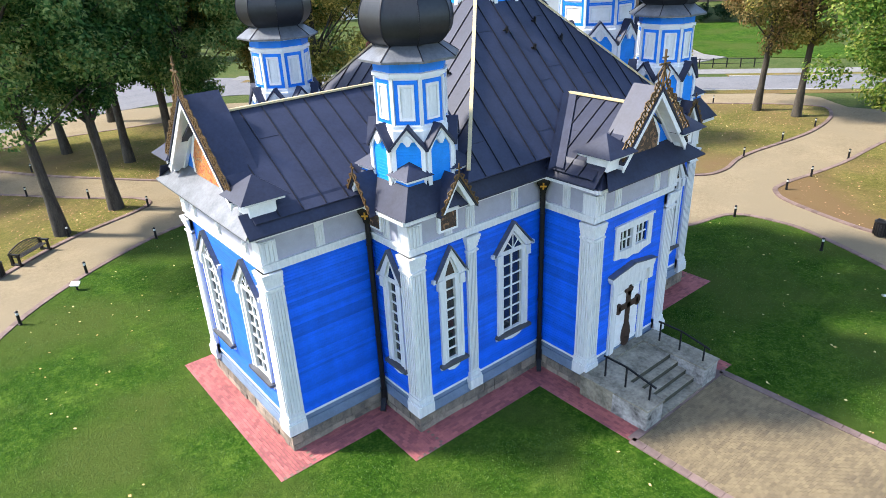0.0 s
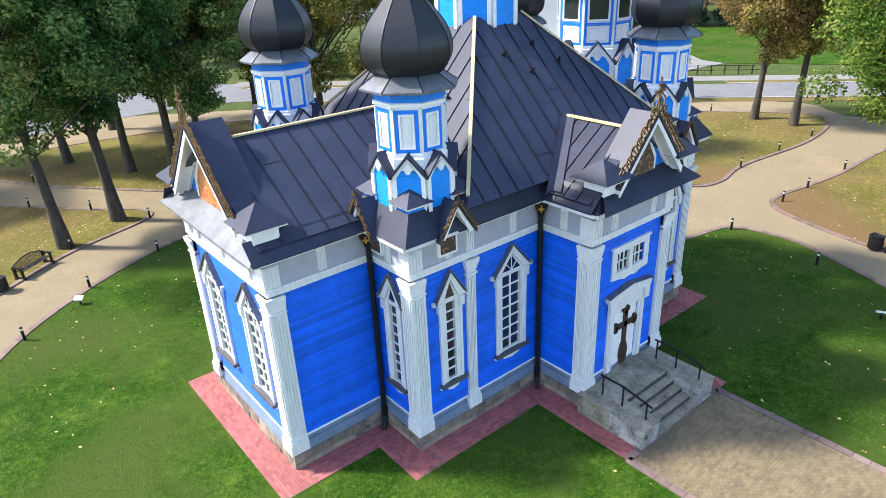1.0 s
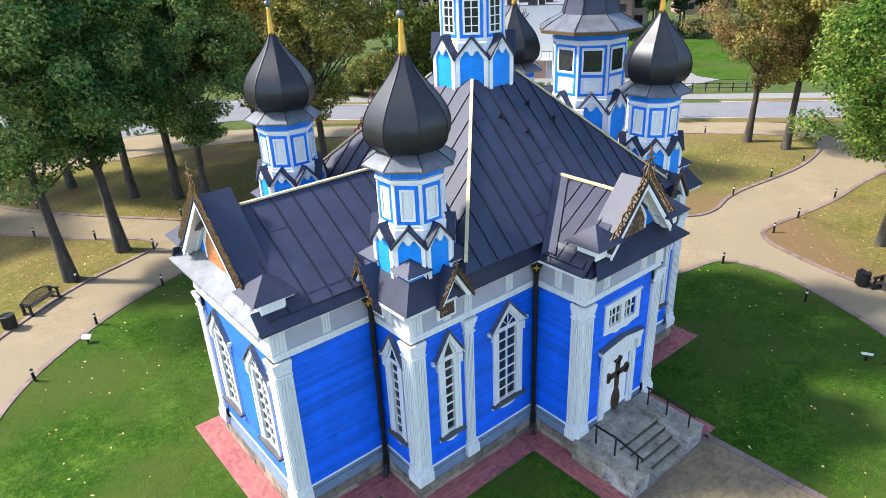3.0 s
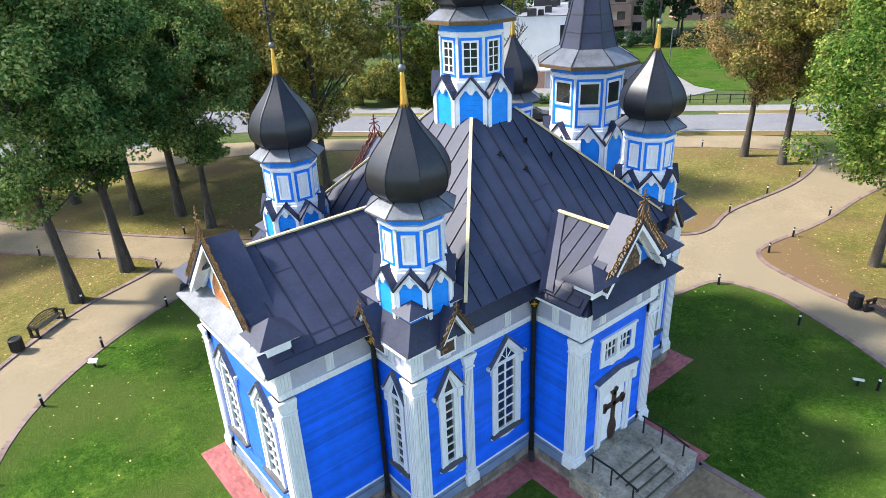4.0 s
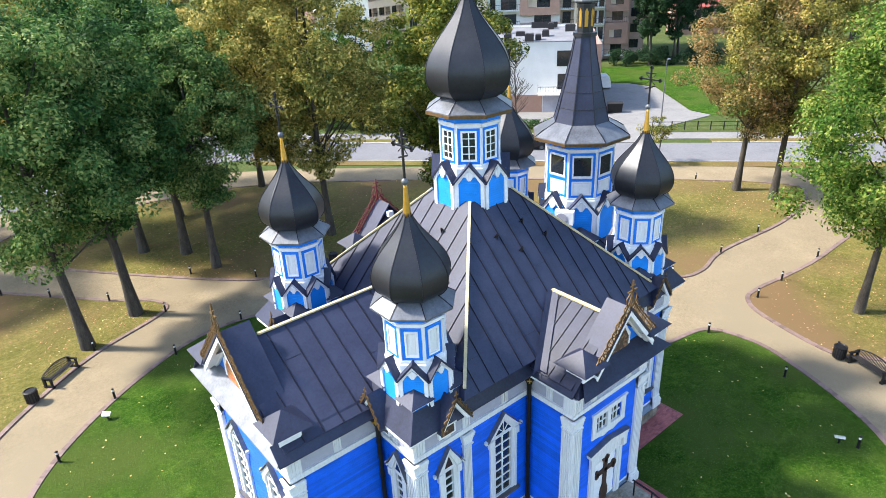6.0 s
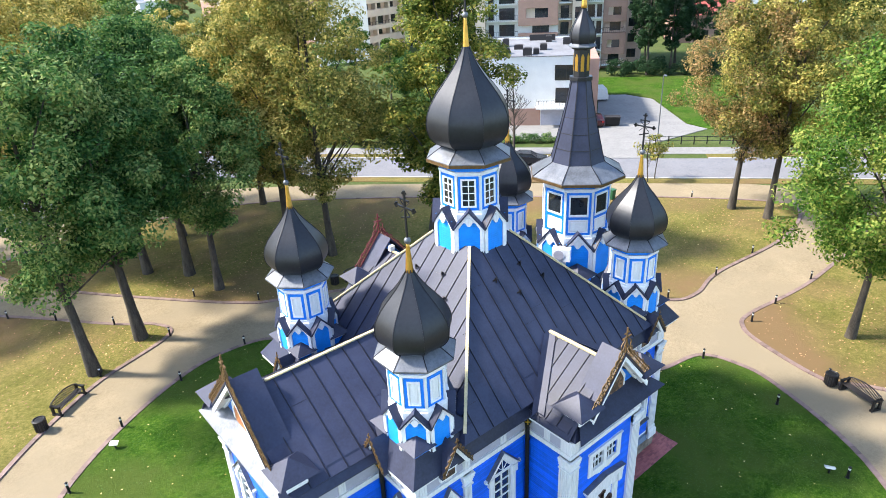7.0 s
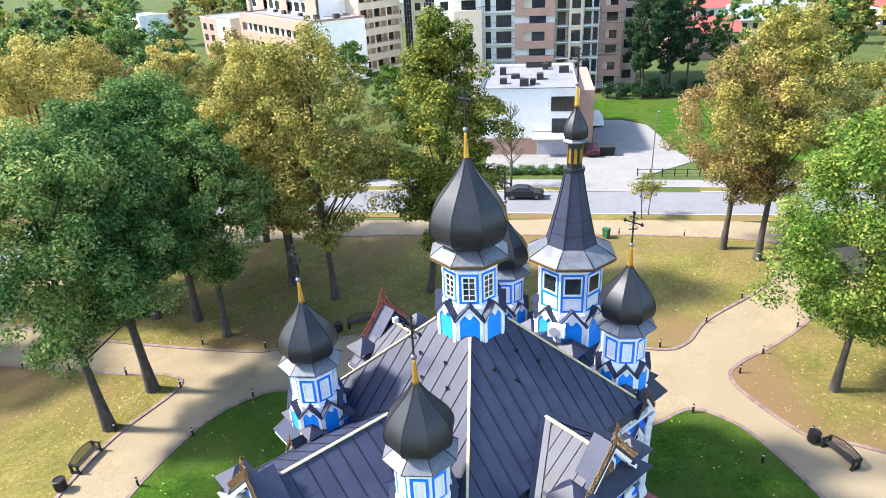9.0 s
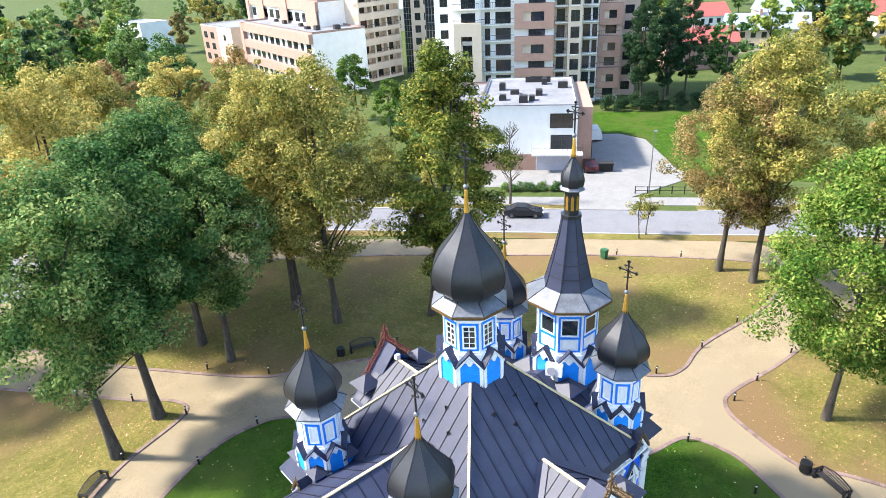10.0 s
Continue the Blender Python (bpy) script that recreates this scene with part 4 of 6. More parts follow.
# ---- ground ----
def ground_mat(name, stops, big, fine, bump, rough=0.95, patch=None, patchscale=0.08):
    m = bpy.data.materials.new(name)
    m.use_nodes = True
    nt = m.node_tree
    b = nt.nodes["Principled BSDF"]
    b.inputs["Roughness"].default_value = rough
    b.inputs["Specular IOR Level"].default_value = 0.06
    tc = nt.nodes.new("ShaderNodeTexCoord")
    vals = []
    for s, d in ((big, 5), (fine, 8), (fine * .28, 8)):
        n = nt.nodes.new("ShaderNodeTexNoise")
        n.inputs["Scale"].default_value = s
        n.inputs["Detail"].default_value = d
        n.inputs["Roughness"].default_value = 0.72
        nt.links.new(tc.outputs["Object"], n.inputs["Vector"])
        vals.append(n)
    total = None
    for n, wt in zip(vals, (.3, .4, .3)):
        ma = nt.nodes.new("ShaderNodeMath")
        ma.operation = 'MULTIPLY_ADD'
        ma.inputs[1].default_value = wt
        ma.inputs[2].default_value = 0
        nt.links.new(n.outputs[0], ma.inputs[0])
        if total:
            nt.links.new(total, ma.inputs[2])
        total = ma.outputs[0]
    hv = ma
    cr = nt.nodes.new("ShaderNodeValToRGB")
    el = cr.color_ramp.elements
    el[0].position, el[0].color = 0.37, (*stops[0], 1)
    el[1].position, el[1].color = 0.62, (*stops[-1], 1)
    for i, c in enumerate(stops[1:-1]):
        e = el.new(0.37 + 0.25 * (i + 1) / (len(stops) - 1))
        e.color = (*c, 1)
    nt.links.new(hv.outputs[0], cr.inputs[0])
    out = cr.outputs[0]
    if patch:
        n = nt.nodes.new("ShaderNodeTexNoise")
        n.inputs["Scale"].default_value = patchscale
        n.inputs["Detail"].default_value = 6
        n.inputs["Roughness"].default_value = 0.6
        nt.links.new(tc.outputs["Object"], n.inputs["Vector"])
        r2 = nt.nodes.new("ShaderNodeValToRGB")
        r2.color_ramp.elements[0].position, r2.color_ramp.elements[1].position = 0.44, 0.62
        nt.links.new(n.outputs[0], r2.inputs[0])
        mx = nt.nodes.new("ShaderNodeMixRGB")
        mx.inputs[2].default_value = (*patch, 1)
        nt.links.new(r2.outputs[0], mx.inputs[0])
        nt.links.new(out, mx.inputs[1])
        out = mx.outputs[0]
    nt.links.new(out, b.inputs["Base Color"])
    bp = nt.nodes.new("ShaderNodeBump")
    bp.inputs["Strength"].default_value = bump
    bp.inputs["Distance"].default_value = 0.06
    nt.links.new(vals[1].outputs[0], bp.inputs["Height"])
    nt.links.new(bp.outputs[0], b.inputs["Normal"])
    return m


GRASS = ground_mat("mown_lawn", [(0.008, 0.03, 0.002), (0.028, 0.073, 0.006), (0.105, 0.165, 0.022)], 0.7, 14.0, 1.0, patch=(0.058, 0.085, 0.016), patchscale=0.16)
DRY = ground_mat("dry_lawn_with_leaves", [(0.05, 0.058, 0.012), (0.13, 0.12, 0.032), (0.26, 0.195, 0.075)], 0.3, 11.0, 1.0, patch=(0.16, 0.105, 0.052), patchscale=0.07)
FIELD = ground_mat("far_ground", [(0.03, 0.05, 0.012), (0.06, 0.085, 0.025), (0.11, 0.11, 0.045)], 0.2, 5.0, 0.8)
PAVE = ground_mat("tan_pavers", [(0.145, 0.115, 0.074), (0.235, 0.188, 0.122), (0.3, 0.245, 0.162)], 0.35, 16.0, 0.25, patch=(0.225, 0.183, 0.122), patchscale=0.15)
ASPH = ground_mat("asphalt", [(0.12, 0.12, 0.13), (0.17, 0.17, 0.182), (0.2, 0.2, 0.212)], 0.4, 12.0, 0.3)
SIDE = ground_mat("grey_pavers", [(0.15, 0.148, 0.145), (0.21, 0.205, 0.2), (0.25, 0.243, 0.235)], 0.4, 8.0, 0.3)
KERB = mat("dark_red_kerb", (0.19, 0.13, 0.115), 0.85, var=0.35, isl=0.4)
KERBG = mat("concrete_kerb", (0.45, 0.44, 0.42), 0.85, var=0.25)

ground = new("ground", Geo().box(-900, 900, -900, 900, -2, -.03).mesh("ground", FIELD))
tagged(ground, "wide park ground of dry grass and soil", "ground", kind="structure")


DRY_LAWNS = []


def sheet(name, pts, z, m, label, category, kerb=None, low=-.06, closed=True):
    """A flat piece of ground with a kerb of single stones along its edge."""
    ob = new(name, Geo().slab(pts, low, z).mesh(name, m))
    tagged(ob, label, category, kind="structure")
    if m is DRY:
        DRY_LAWNS.append([(p[0], p[1]) for p in pts])
    if kerb:
        g = Geo()
        loop = [Vector((*p, 0)) for p in pts]
        for a, b in zip(loop, loop[1:] + loop[:1]):
            if max(a.length, b.length) > 75:
                continue
            n = max(1, round((b - a).length / .5))
            for i in range(n):
                p, q = a.lerp(b, i / n), a.lerp(b, (i + 1) / n)
                t = (q - p).normalized() * .008
                g.bar(p + t + Vector((0, 0, z - .03)), q - t + Vector((0, 0, z - .03)), .27, .14)
        tagged(part("kerb", g, kerb, ob, "edging of dark red kerb stones"), kind="stuff")
    return ob


pavement = sheet("pavement", smooth_loop([(-60, 4), (-30, 10), (-24, -4), (-22, -22), (0, -40), (24, -30), (60, -30), (62, -8), (46, 1), (48, 8), (39.6, 19), (30.8, 27.7), (21.2, 37.8), (10, 48), (-8, 60), (-40, 75), (-75, 60)], 4), 0, PAVE, "tan block-paved park paths", "path")
LAWN_LOOP = [(p[0], p[1]) for p in smooth_loop([(-19.6, 2), (-18.9, 7), (-16.6, 11.6), (-12.5, 15.4), (-7.4, 18.2), (-3.6, 18.5), (-1.5, 17.4), (1, 14.4), (4, 11), (9, 6.5), (11.6, .2), (13.2, -1.6), (16.2, -2.4), (17.0, -4.4), (16.6, -7), (13.8, -12.5), (9, -16.5), (0, -19.5), (-9, -18.5), (-16, -12)])]
lawn = sheet("lawn", LAWN_LOOP, .035, GRASS, "mown green lawn with scattered fallen leaves", "lawn", KERB)
sheet("lawn", smooth_loop([(-6.3, 29.8), (-1.4, 23.9), (1.2, 22.2), (8, 18.6), (14, 13), (18, 7), (20.7, 2.6), (23, 1.7), (27, 2.3), (35.7, 1.7), (42.5, 3), (43.7, 6.1), (35.9, 16.4), (27.9, 24.8), (18.7, 34.3), (8, 43.2), (-4, 46.4), (-11.5, 46.8), (-14.5, 43.6), (-11.5, 37)]), .035, DRY, "dry park lawn strewn with brown leaves", "lawn", KERB)
sheet("lawn", smooth_loop([(-28, 0), (-23.5, 6), (-20.4, 13), (-18.1, 15.9), (-15.2, 18.7), (-11.9, 21.1), (-7.1, 23.3), (-7.2, 25.4), (-9.6, 27.8), (-15.6, 35.2), (-26, 46), (-50, 52), (-66, 40), (-50, 20)]), .035, DRY, "dry park lawn under the trees", "lawn", KERB)
sheet("lawn", smooth_loop([(29, -3), (23, -2.2), (21.2, -2.6), (20.1, -4.3), (19, -8.6), (20.2, -10.6), (25, -20), (40, -27), (58, -25), (60, -12), (42, -4)]), .035, DRY, "dry park lawn with bare leafy soil", "lawn", KERB)
# entrance walk
walkway = sheet("entrance_walk", [(-2.6, -9.5), (2.6, -9.5), (2.6, -24), (-2.6, -24)], .045, PAVE, "tan block-paved walk to the church steps", "path", KERB)
# road beyond the park
RD = Vector((.664, -.747, 0))
RN = Vector((.747, .664, 0))
R0 = Vector((32.2, 29.0, 0))


def strip(name, n0, n1, z, m, label, category, s0=-260, s1=260, low=-.08):
    p = [R0 + RD * s + RN * n for s, n in ((s0, n0), (s1, n0), (s1, n1), (s0, n1))]
    return sheet(name, [(v.x, v.y) for v in p], z, m, label, category, low=low)


strip("grass_verge", -1.6, -.15, .02, DRY, "narrow dry grass verge beside the road", "verge", -29)
strip("road", 0, 6.9, .012, ASPH, "pale grey asphalt road", "road")
sheet("road", smooth_loop([(16, 47.2), (12.3, 51.5), (8, 53.8), (3, 54.5), (-5, 54.2), (-14, 52.6), (-40, 45), (-90, 28), (-98, 52), (-45, 70), (-15, 75), (6, 72), (20, 56)], 4), .028, ASPH, "pale grey asphalt road bending round the park", "road")
strip("kerb", -.15, 0, .1, KERBG, "concrete road kerb", "kerb", -29)
strip("kerb", 6.9, 7.05, .1, KERBG, "concrete road kerb", "kerb", 22, 260)
strip("kerb", 6.9, 7.05, .1, KERBG, "concrete road kerb", "kerb", -33, 8)
strip("grass_verge", 7.05, 8.6, .03, DRY, "dry grass verge across the road", "verge", -34, 7)
strip("grass_verge", 7.05, 8.6, .03, DRY, "dry grass verge across the road", "verge", 22, 260)
strip("sidewalk", 8.6, 11.3, .035, SIDE, "pale grey paved sidewalk", "sidewalk", -36)


# ---- trees ----
def leaf_mat(name, a, b, c):
    m = bpy.data.materials.new(name)
    m.use_nodes = True
    nt = m.node_tree
    bs = nt.nodes["Principled BSDF"]
    bs.inputs["Roughness"].default_value = 0.55
    bs.inputs["Specular IOR Level"].default_value = 0.12
    gi = nt.nodes.new("ShaderNodeNewGeometry")
    oi = nt.nodes.new("ShaderNodeObjectInfo")
    tc = nt.nodes.new("ShaderNodeTexCoord")
    n = nt.nodes.new("ShaderNodeTexNoise")
    n.inputs["Scale"].default_value = 0.35
    n.inputs["Detail"].default_value = 3
    nt.links.new(tc.outputs["Object"], n.inputs["Vector"])
    s1 = nt.nodes.new("ShaderNodeMath")
    s1.operation = 'MULTIPLY_ADD'
    s1.inputs[1].default_value = 0.55
    nt.links.new(gi.outputs["Random Per Island"], s1.inputs[0])
    nt.links.new(n.outputs[0], s1.inputs[2])
    s2 = nt.nodes.new("ShaderNodeMath")
    s2.operation = 'MULTIPLY_ADD'
    s2.inputs[1].default_value = 0.3
    nt.links.new(oi.outputs["Random"], s2.inputs[0])
    nt.links.new(s1.outputs[0], s2.inputs[2])
    cr = nt.nodes.new("ShaderNodeValToRGB")
    el = cr.color_ramp.elements
    el[0].position, el[0].color = 0.45, (*a, 1)
    el[1].position, el[1].color = 1.0, (*c, 1)
    e = el.new(0.72)
    e.color = (*b, 1)
    sc = nt.nodes.new("ShaderNodeMath")
    sc.operation = 'MULTIPLY'
    sc.inputs[1].default_value = 0.78
    nt.links.new(s2.outputs[0], sc.inputs[0])
    nt.links.new(sc.outputs[0], cr.inputs[0])
    nt.links.new(cr.outputs[0], bs.inputs["Base Color"])
    tr = nt.nodes.new("ShaderNodeBsdfTranslucent")
    nt.links.new(cr.outputs[0], tr.inputs[0])
    mx = nt.nodes.new("ShaderNodeMixShader")
    mx.inputs[0].default_value = 0.4
    nt.links.new(bs.outputs[0], mx.inputs[1])
    nt.links.new(tr.outputs[0], mx.inputs[2])
    nt.links.new(mx.outputs[0], nt.nodes["Material Output"].inputs[0])
    return m


LEAF = {
    "green": leaf_mat("dark_green_leaves", (0.016, 0.058, 0.013), (0.082, 0.18, 0.045), (0.33, 0.38, 0.12)),
    "bright": leaf_mat("bright_green_leaves", (0.022, 0.065, 0.008), (0.09, 0.18, 0.022), (0.36, 0.38, 0.09)),
    "olive": leaf_mat("yellowing_leaves", (0.06, 0.095, 0.018), (0.24, 0.235, 0.052), (0.6, 0.46, 0.14)),
    "orange": leaf_mat("orange_autumn_leaves", (0.065, 0.082, 0.022), (0.25, 0.195, 0.07), (0.55, 0.32, 0.15)),
    "linden": leaf_mat("green_yellow_leaves", (0.035, 0.075, 0.01), (0.17, 0.2, 0.032), (0.54, 0.43, 0.09)),
    "pine": leaf_mat("dark_conifer_needles", (0.012, 0.035, 0.015), (0.025, 0.06, 0.025), (0.045, 0.09, 0.035)),
}
BARK = mat("rough_grey_bark", (0.095, 0.08, 0.062), 0.9, col2=(0.014, 0.011, 0.009), scale=2, fine=14, bump=0.8, streak=(2, 2, .5))


def trunk_geo(h, r, rnd, limbs, crown, lean):
    """Tapered trunk with limbs that reach into the crown."""
    g = Geo()

    def branch(pts, rads, n=7):
        base = len(g.v)
        for (x, y, z), q in zip(pts, rads):
            g.v += [(x + q * math.cos(2 * math.pi * i / n), y + q * math.sin(2 * math.pi * i / n), z) for i in range(n)]
        for j in range(len(pts) - 1):
            g.f += [(base + j * n + i, base + j * n + (i + 1) % n, base + (j + 1) * n + (i + 1) % n, base + (j + 1) * n + i) for i in range(n)]
        g.f.append(tuple(base + (len(pts) - 1) * n + i for i in range(n)))
    top = h * .86
    spine = []
    for i in range(8):
        t = i / 7
        spine.append((lean[0] * t + math.sin(t * 5 + h) * .15, lean[1] * t + math.cos(t * 4 + h) * .15, -.2 + (top + .2) * t))
    branch(spine, [r * (1.5 if i == 0 else 1.05 - .9 * i / 7) for i in range(8)], 9)
    for c in crown[:limbs]:
        t = max(.3, min(.8, c[2] / h - .18))
        i = t * 7
        k = int(i)
        p = Vector(spine[k]).lerp(Vector(spine[min(7, k + 1)]), i - k)
        q = Vector(c[:3])
        mid = p.lerp(q, .5) + Vector((rnd.uniform(-.3, .3), rnd.uniform(-.3, .3), .3))
        branch([p, mid, q], [r * .34, r * .22, r * .06], 5)
    return g


def crown_geo(rnd, clumps, leaves, size):
    """Many small folded leaves, in clumps, as one mesh."""
    n = len(clumps) * leaves
    rs = np.random.RandomState(rnd.randint(0, 9999))
    cc = np.repeat(np.array([c[:3] for c in clumps]), leaves, 0)
    cr = np.repeat(np.array([c[3] for c in clumps]), leaves)
    d = rs.normal(size=(n, 3))
    d /= np.linalg.norm(d, axis=1)[:, None]
    rad = cr * rs.uniform(.25, 1.0, n) ** .5
    pos = cc + d * rad[:, None] * np.array([1, 1, .72])
    nrm = d + np.array([0, 0, .7]) + rs.normal(size=(n, 3)) * .55
    nrm /= np.linalg.norm(nrm, axis=1)[:, None]
    u = np.cross(nrm, rs.normal(size=(n, 3)))
    u /= np.linalg.norm(u, axis=1)[:, None]
    v = np.cross(nrm, u)
    s = size * rs.uniform(.6, 1.3, n)[:, None]
    quad = np.stack([pos - u * s, pos - v * s * .55 + nrm * s * .12, pos + u * s, pos + v * s * .55 + nrm * s * .12], 1).reshape(-1, 3)
    g = Geo()
    g.v = [tuple(p) for p in quad.tolist()]
    g.f = [(4 * i, 4 * i + 1, 4 * i + 2, 4 * i + 3) for i in range(n)]
    return g


def quick_mesh(name, g, m):
    me = bpy.data.meshes.new(name)
    me.from_pydata(g.v, [], g.f)
    me.materials.append(m)
    return me


def tree_kind(kind, label, h, r, z0, seed, n=70, leaves=150, size=.2, tall=1.0, lean=(0, 0), trunk=.24, cat="tree"):
    """A tree with trunk and crown at the origin; crown of radius r from z0 to h."""
    rnd = random.Random(seed)
    clumps = []
    zc, hz = (z0 + h) / 2, (h - z0) / 2
    while len(clumps) < n:
        x, y, z = (rnd.uniform(-1, 1) for _ in range(3))
        q = x * x + y * y + z * z
        if q > 1 or q < .2:
            continue
        w = r * (1 if z < 0 else 1 - tall * .45 * z * z) * (.75 if z < -.6 else 1) * (1 + .16 * math.sin(3 * math.atan2(y, x) + seed) + .14 * math.sin(5 * math.atan2(y, x) + 7 * z + seed))
        k = .86
        clumps.append((x * w * k + lean[0] * .7, y * w * k + lean[1] * .7, zc + z * hz * .93, rnd.uniform(.1, .21) * r + .25))
    e = thing("tree", label, cat)
    part("trunk", trunk_geo(h, trunk, rnd, 14, clumps, lean), BARK, e, "rough grey-brown trunk with limbs", smooth=True)
    part("crown", quick_mesh("crown", crown_geo(rnd, clumps, leaves, size), LEAF[kind]), None, e, "crown of many small leaves")
    return e


def plant(t, x, y, rz=0, s=1.0, zs=1.0):
    return copy_thing(t, pose(x, y, 0, 0, 0, rz) @ Matrix.Diagonal((s, s, s * zs, 1)))


T_GREEN = tree_kind("green", "tall leafy park maple with dark green crown", 21, 6.4, 5.5, 3, n=140, leaves=330, size=.125, lean=(-.1, .1), trunk=.32)
T_GREEN2 = tree_kind("green", "tall leafy park linden with dark green crown", 21, 5.8, 5.0, 8, n=125, leaves=270, size=.14, trunk=.34)
T_OLIVE = tree_kind("olive", "tall park tree with yellowing autumn crown", 22, 5.6, 4.0, 5, n=150, leaves=300, size=.118, trunk=.28)
T_TALL = tree_kind("linden", "tall narrow linden with green-yellow crown", 24, 4.4, 2.2, 11, n=190, leaves=280, size=.135, tall=1.5, lean=(1.9, -1.5))
T_BRIGHT = tree_kind("bright", "bright green maple with a rounded crown", 19.5, 6.2, 3.6, 13, n=130, leaves=400, size=.115)
T_ORANGE = tree_kind("orange", "park tree turning orange and brown", 20, 6.0, 4.5, 17, n=120, leaves=300, size=.118, trunk=.28)
T_PINE = tree_kind("pine", "dark tall conifer behind the houses", 22, 4.0, 4, 19, n=80, leaves=150, size=.2, tall=1.6)
T_SMALL = tree_kind("olive", "young thin roadside tree with few yellow leaves", 5.2, 1.2, 1.8, 23, n=16, leaves=40, size=.11, trunk=.06)
T_BUSH = tree_kind("green", "dense green shrub beside the road", 3.2, 1.8, .2, 29, n=30, leaves=120, size=.13, trunk=.08, cat="shrub")
T_YBUSH = tree_kind("olive", "yellow-green leafy roadside shrub", 4.0, 2.6, .2, 31, n=40, leaves=120, size=.15, trunk=.08, cat="shrub")
# the nearer park, one by one
T_GREEN.matrix_basis = pose(-12.2, 22.2, 0)
T_GREEN2.matrix_basis = pose(-8.7, 24.4, 0)
T_OLIVE.matrix_basis = pose(7.8, 26.4, 0) @ Matrix.Diagonal((1.05, 1.05, 1.07, 1))
T_TALL.matrix_basis = pose(14.6, 21.3, 0) @ Matrix.Diagonal((1.1, 1.1, 1.03, 1))
T_BRIGHT.matrix_basis = pose(24.5, -7.9, 0)
T_ORANGE.matrix_basis = pose(39.5, 7.8, 0, 0, 0, 30)
T_PINE.matrix_basis = pose(*(R0 + RD * 22 + RN * 58).xy, 0)
T_BUSH.matrix_basis = pose(*(R0 + RD * -24 + RN * 14).xy, 0)
T_YBUSH.matrix_basis = pose(*(R0 + RD * -16 + RN * 14).xy, 0)
T_SMALL.matrix_basis = pose(42.2, 17.6, 0)
for t, x, y, rz, s in (
        (T_GREEN2, -2.6, 31.4, 80, .98), (T_GREEN2, -1.6, 27.3, 200, .85), (T_OLIVE, 6.1, 31, 130, .95), (T_GREEN2, 7.5, 33.2, 40, .95), (T_GREEN, -4.8, 34.4, 250, .98),
        (T_OLIVE, -8, 41, 20, 1.0), (T_GREEN, 0, 40, 300, .95), (T_OLIVE, 39.6, 4.4, 200, .98), (T_OLIVE, 48, -3, 90, .95), (T_ORANGE, -15, 47, 60, 1.0), (T_ORANGE, -24, 42, 190, .95), (T_OLIVE, -2, 50, 250, .95), (T_OLIVE, 9, 42, 100, .9), (T_GREEN2, -26, 56, 0, 1.0),
        (T_BRIGHT, 33, -14, 100, .95), (T_BRIGHT, 44, -12, 210, 1.0), (T_ORANGE, 54, -4, 150, .95), (T_BRIGHT, 29.5, -17, 10, .9), (T_GREEN2, 52, -16, 120, 1.0)):
    plant(t, x, y, rz, s)
# beyond the road
rw = random.Random(7)
M_GREEN = tree_kind("green", "tall green tree beyond the road", 21, 6.2, 4.5, 63, n=70, leaves=120, size=.27)
M_OLIVE = tree_kind("olive", "yellowing autumn tree beyond the road", 21, 5.8, 4.0, 65, n=70, leaves=120, size=.27)
M_ORANGE = tree_kind("orange", "orange-brown autumn tree beyond the road", 20, 6.0, 4.0, 67, n=70, leaves=120, size=.27)
M_BRIGHT = tree_kind("bright", "light green tree beyond the road", 19, 6.2, 3.5, 69, n=70, leaves=120, size=.27)
for t, s, n in ((M_GREEN, -60, 40), (M_OLIVE, -52, 26), (M_ORANGE, -44, 30), (M_BRIGHT, 72, 34)):
    p = R0 + RD * s + RN * n
    t.matrix_basis = pose(p.x, p.y, 0) @ Matrix.Diagonal((.9, .9, .9, 1))
for t, s, n, k in (
        (T_YBUSH, -11, 15, .9), (T_YBUSH, -20, 13, 1.1), (T_YBUSH, -18, 17, 1.2), (T_BUSH, -27, 15, 1.2), (M_GREEN, -13.5, 24, .5), (M_GREEN, -17, 29, .52), (M_BRIGHT, -22, 40, .6), (M_BRIGHT, -31, 52, .75), (M_GREEN, -9.5, 30, .42), (M_GREEN, -28, 24, .7),
        (M_OLIVE, -36, 32, .8), (M_ORANGE, -66, 30, .9), (M_GREEN, -74, 48, 1.0), (M_OLIVE, -48, 44, .8),
        (T_PINE, 22, 62, .8), (T_PINE, 26, 58, .85), (T_PINE, 31, 63, .9), (T_PINE, 29, 70, .95), (M_GREEN, 42, 60, .6), (M_ORANGE, 46, 54, .7), (M_OLIVE, 55, 30, .85), (M_OLIVE, 62, 22, .9),
        (M_GREEN, 84, 46, .9), (M_OLIVE, 66, 46, .8), (M_GREEN, 94, 30, 1.0), (M_BRIGHT, 80, 70, .8), (M_OLIVE, 60, 84, .8), (M_GREEN, 100, 60, 1.0)):
    p = R0 + RD * s + RN * n
    plant(t, p.x, p.y, rw.uniform(0, 360), k)
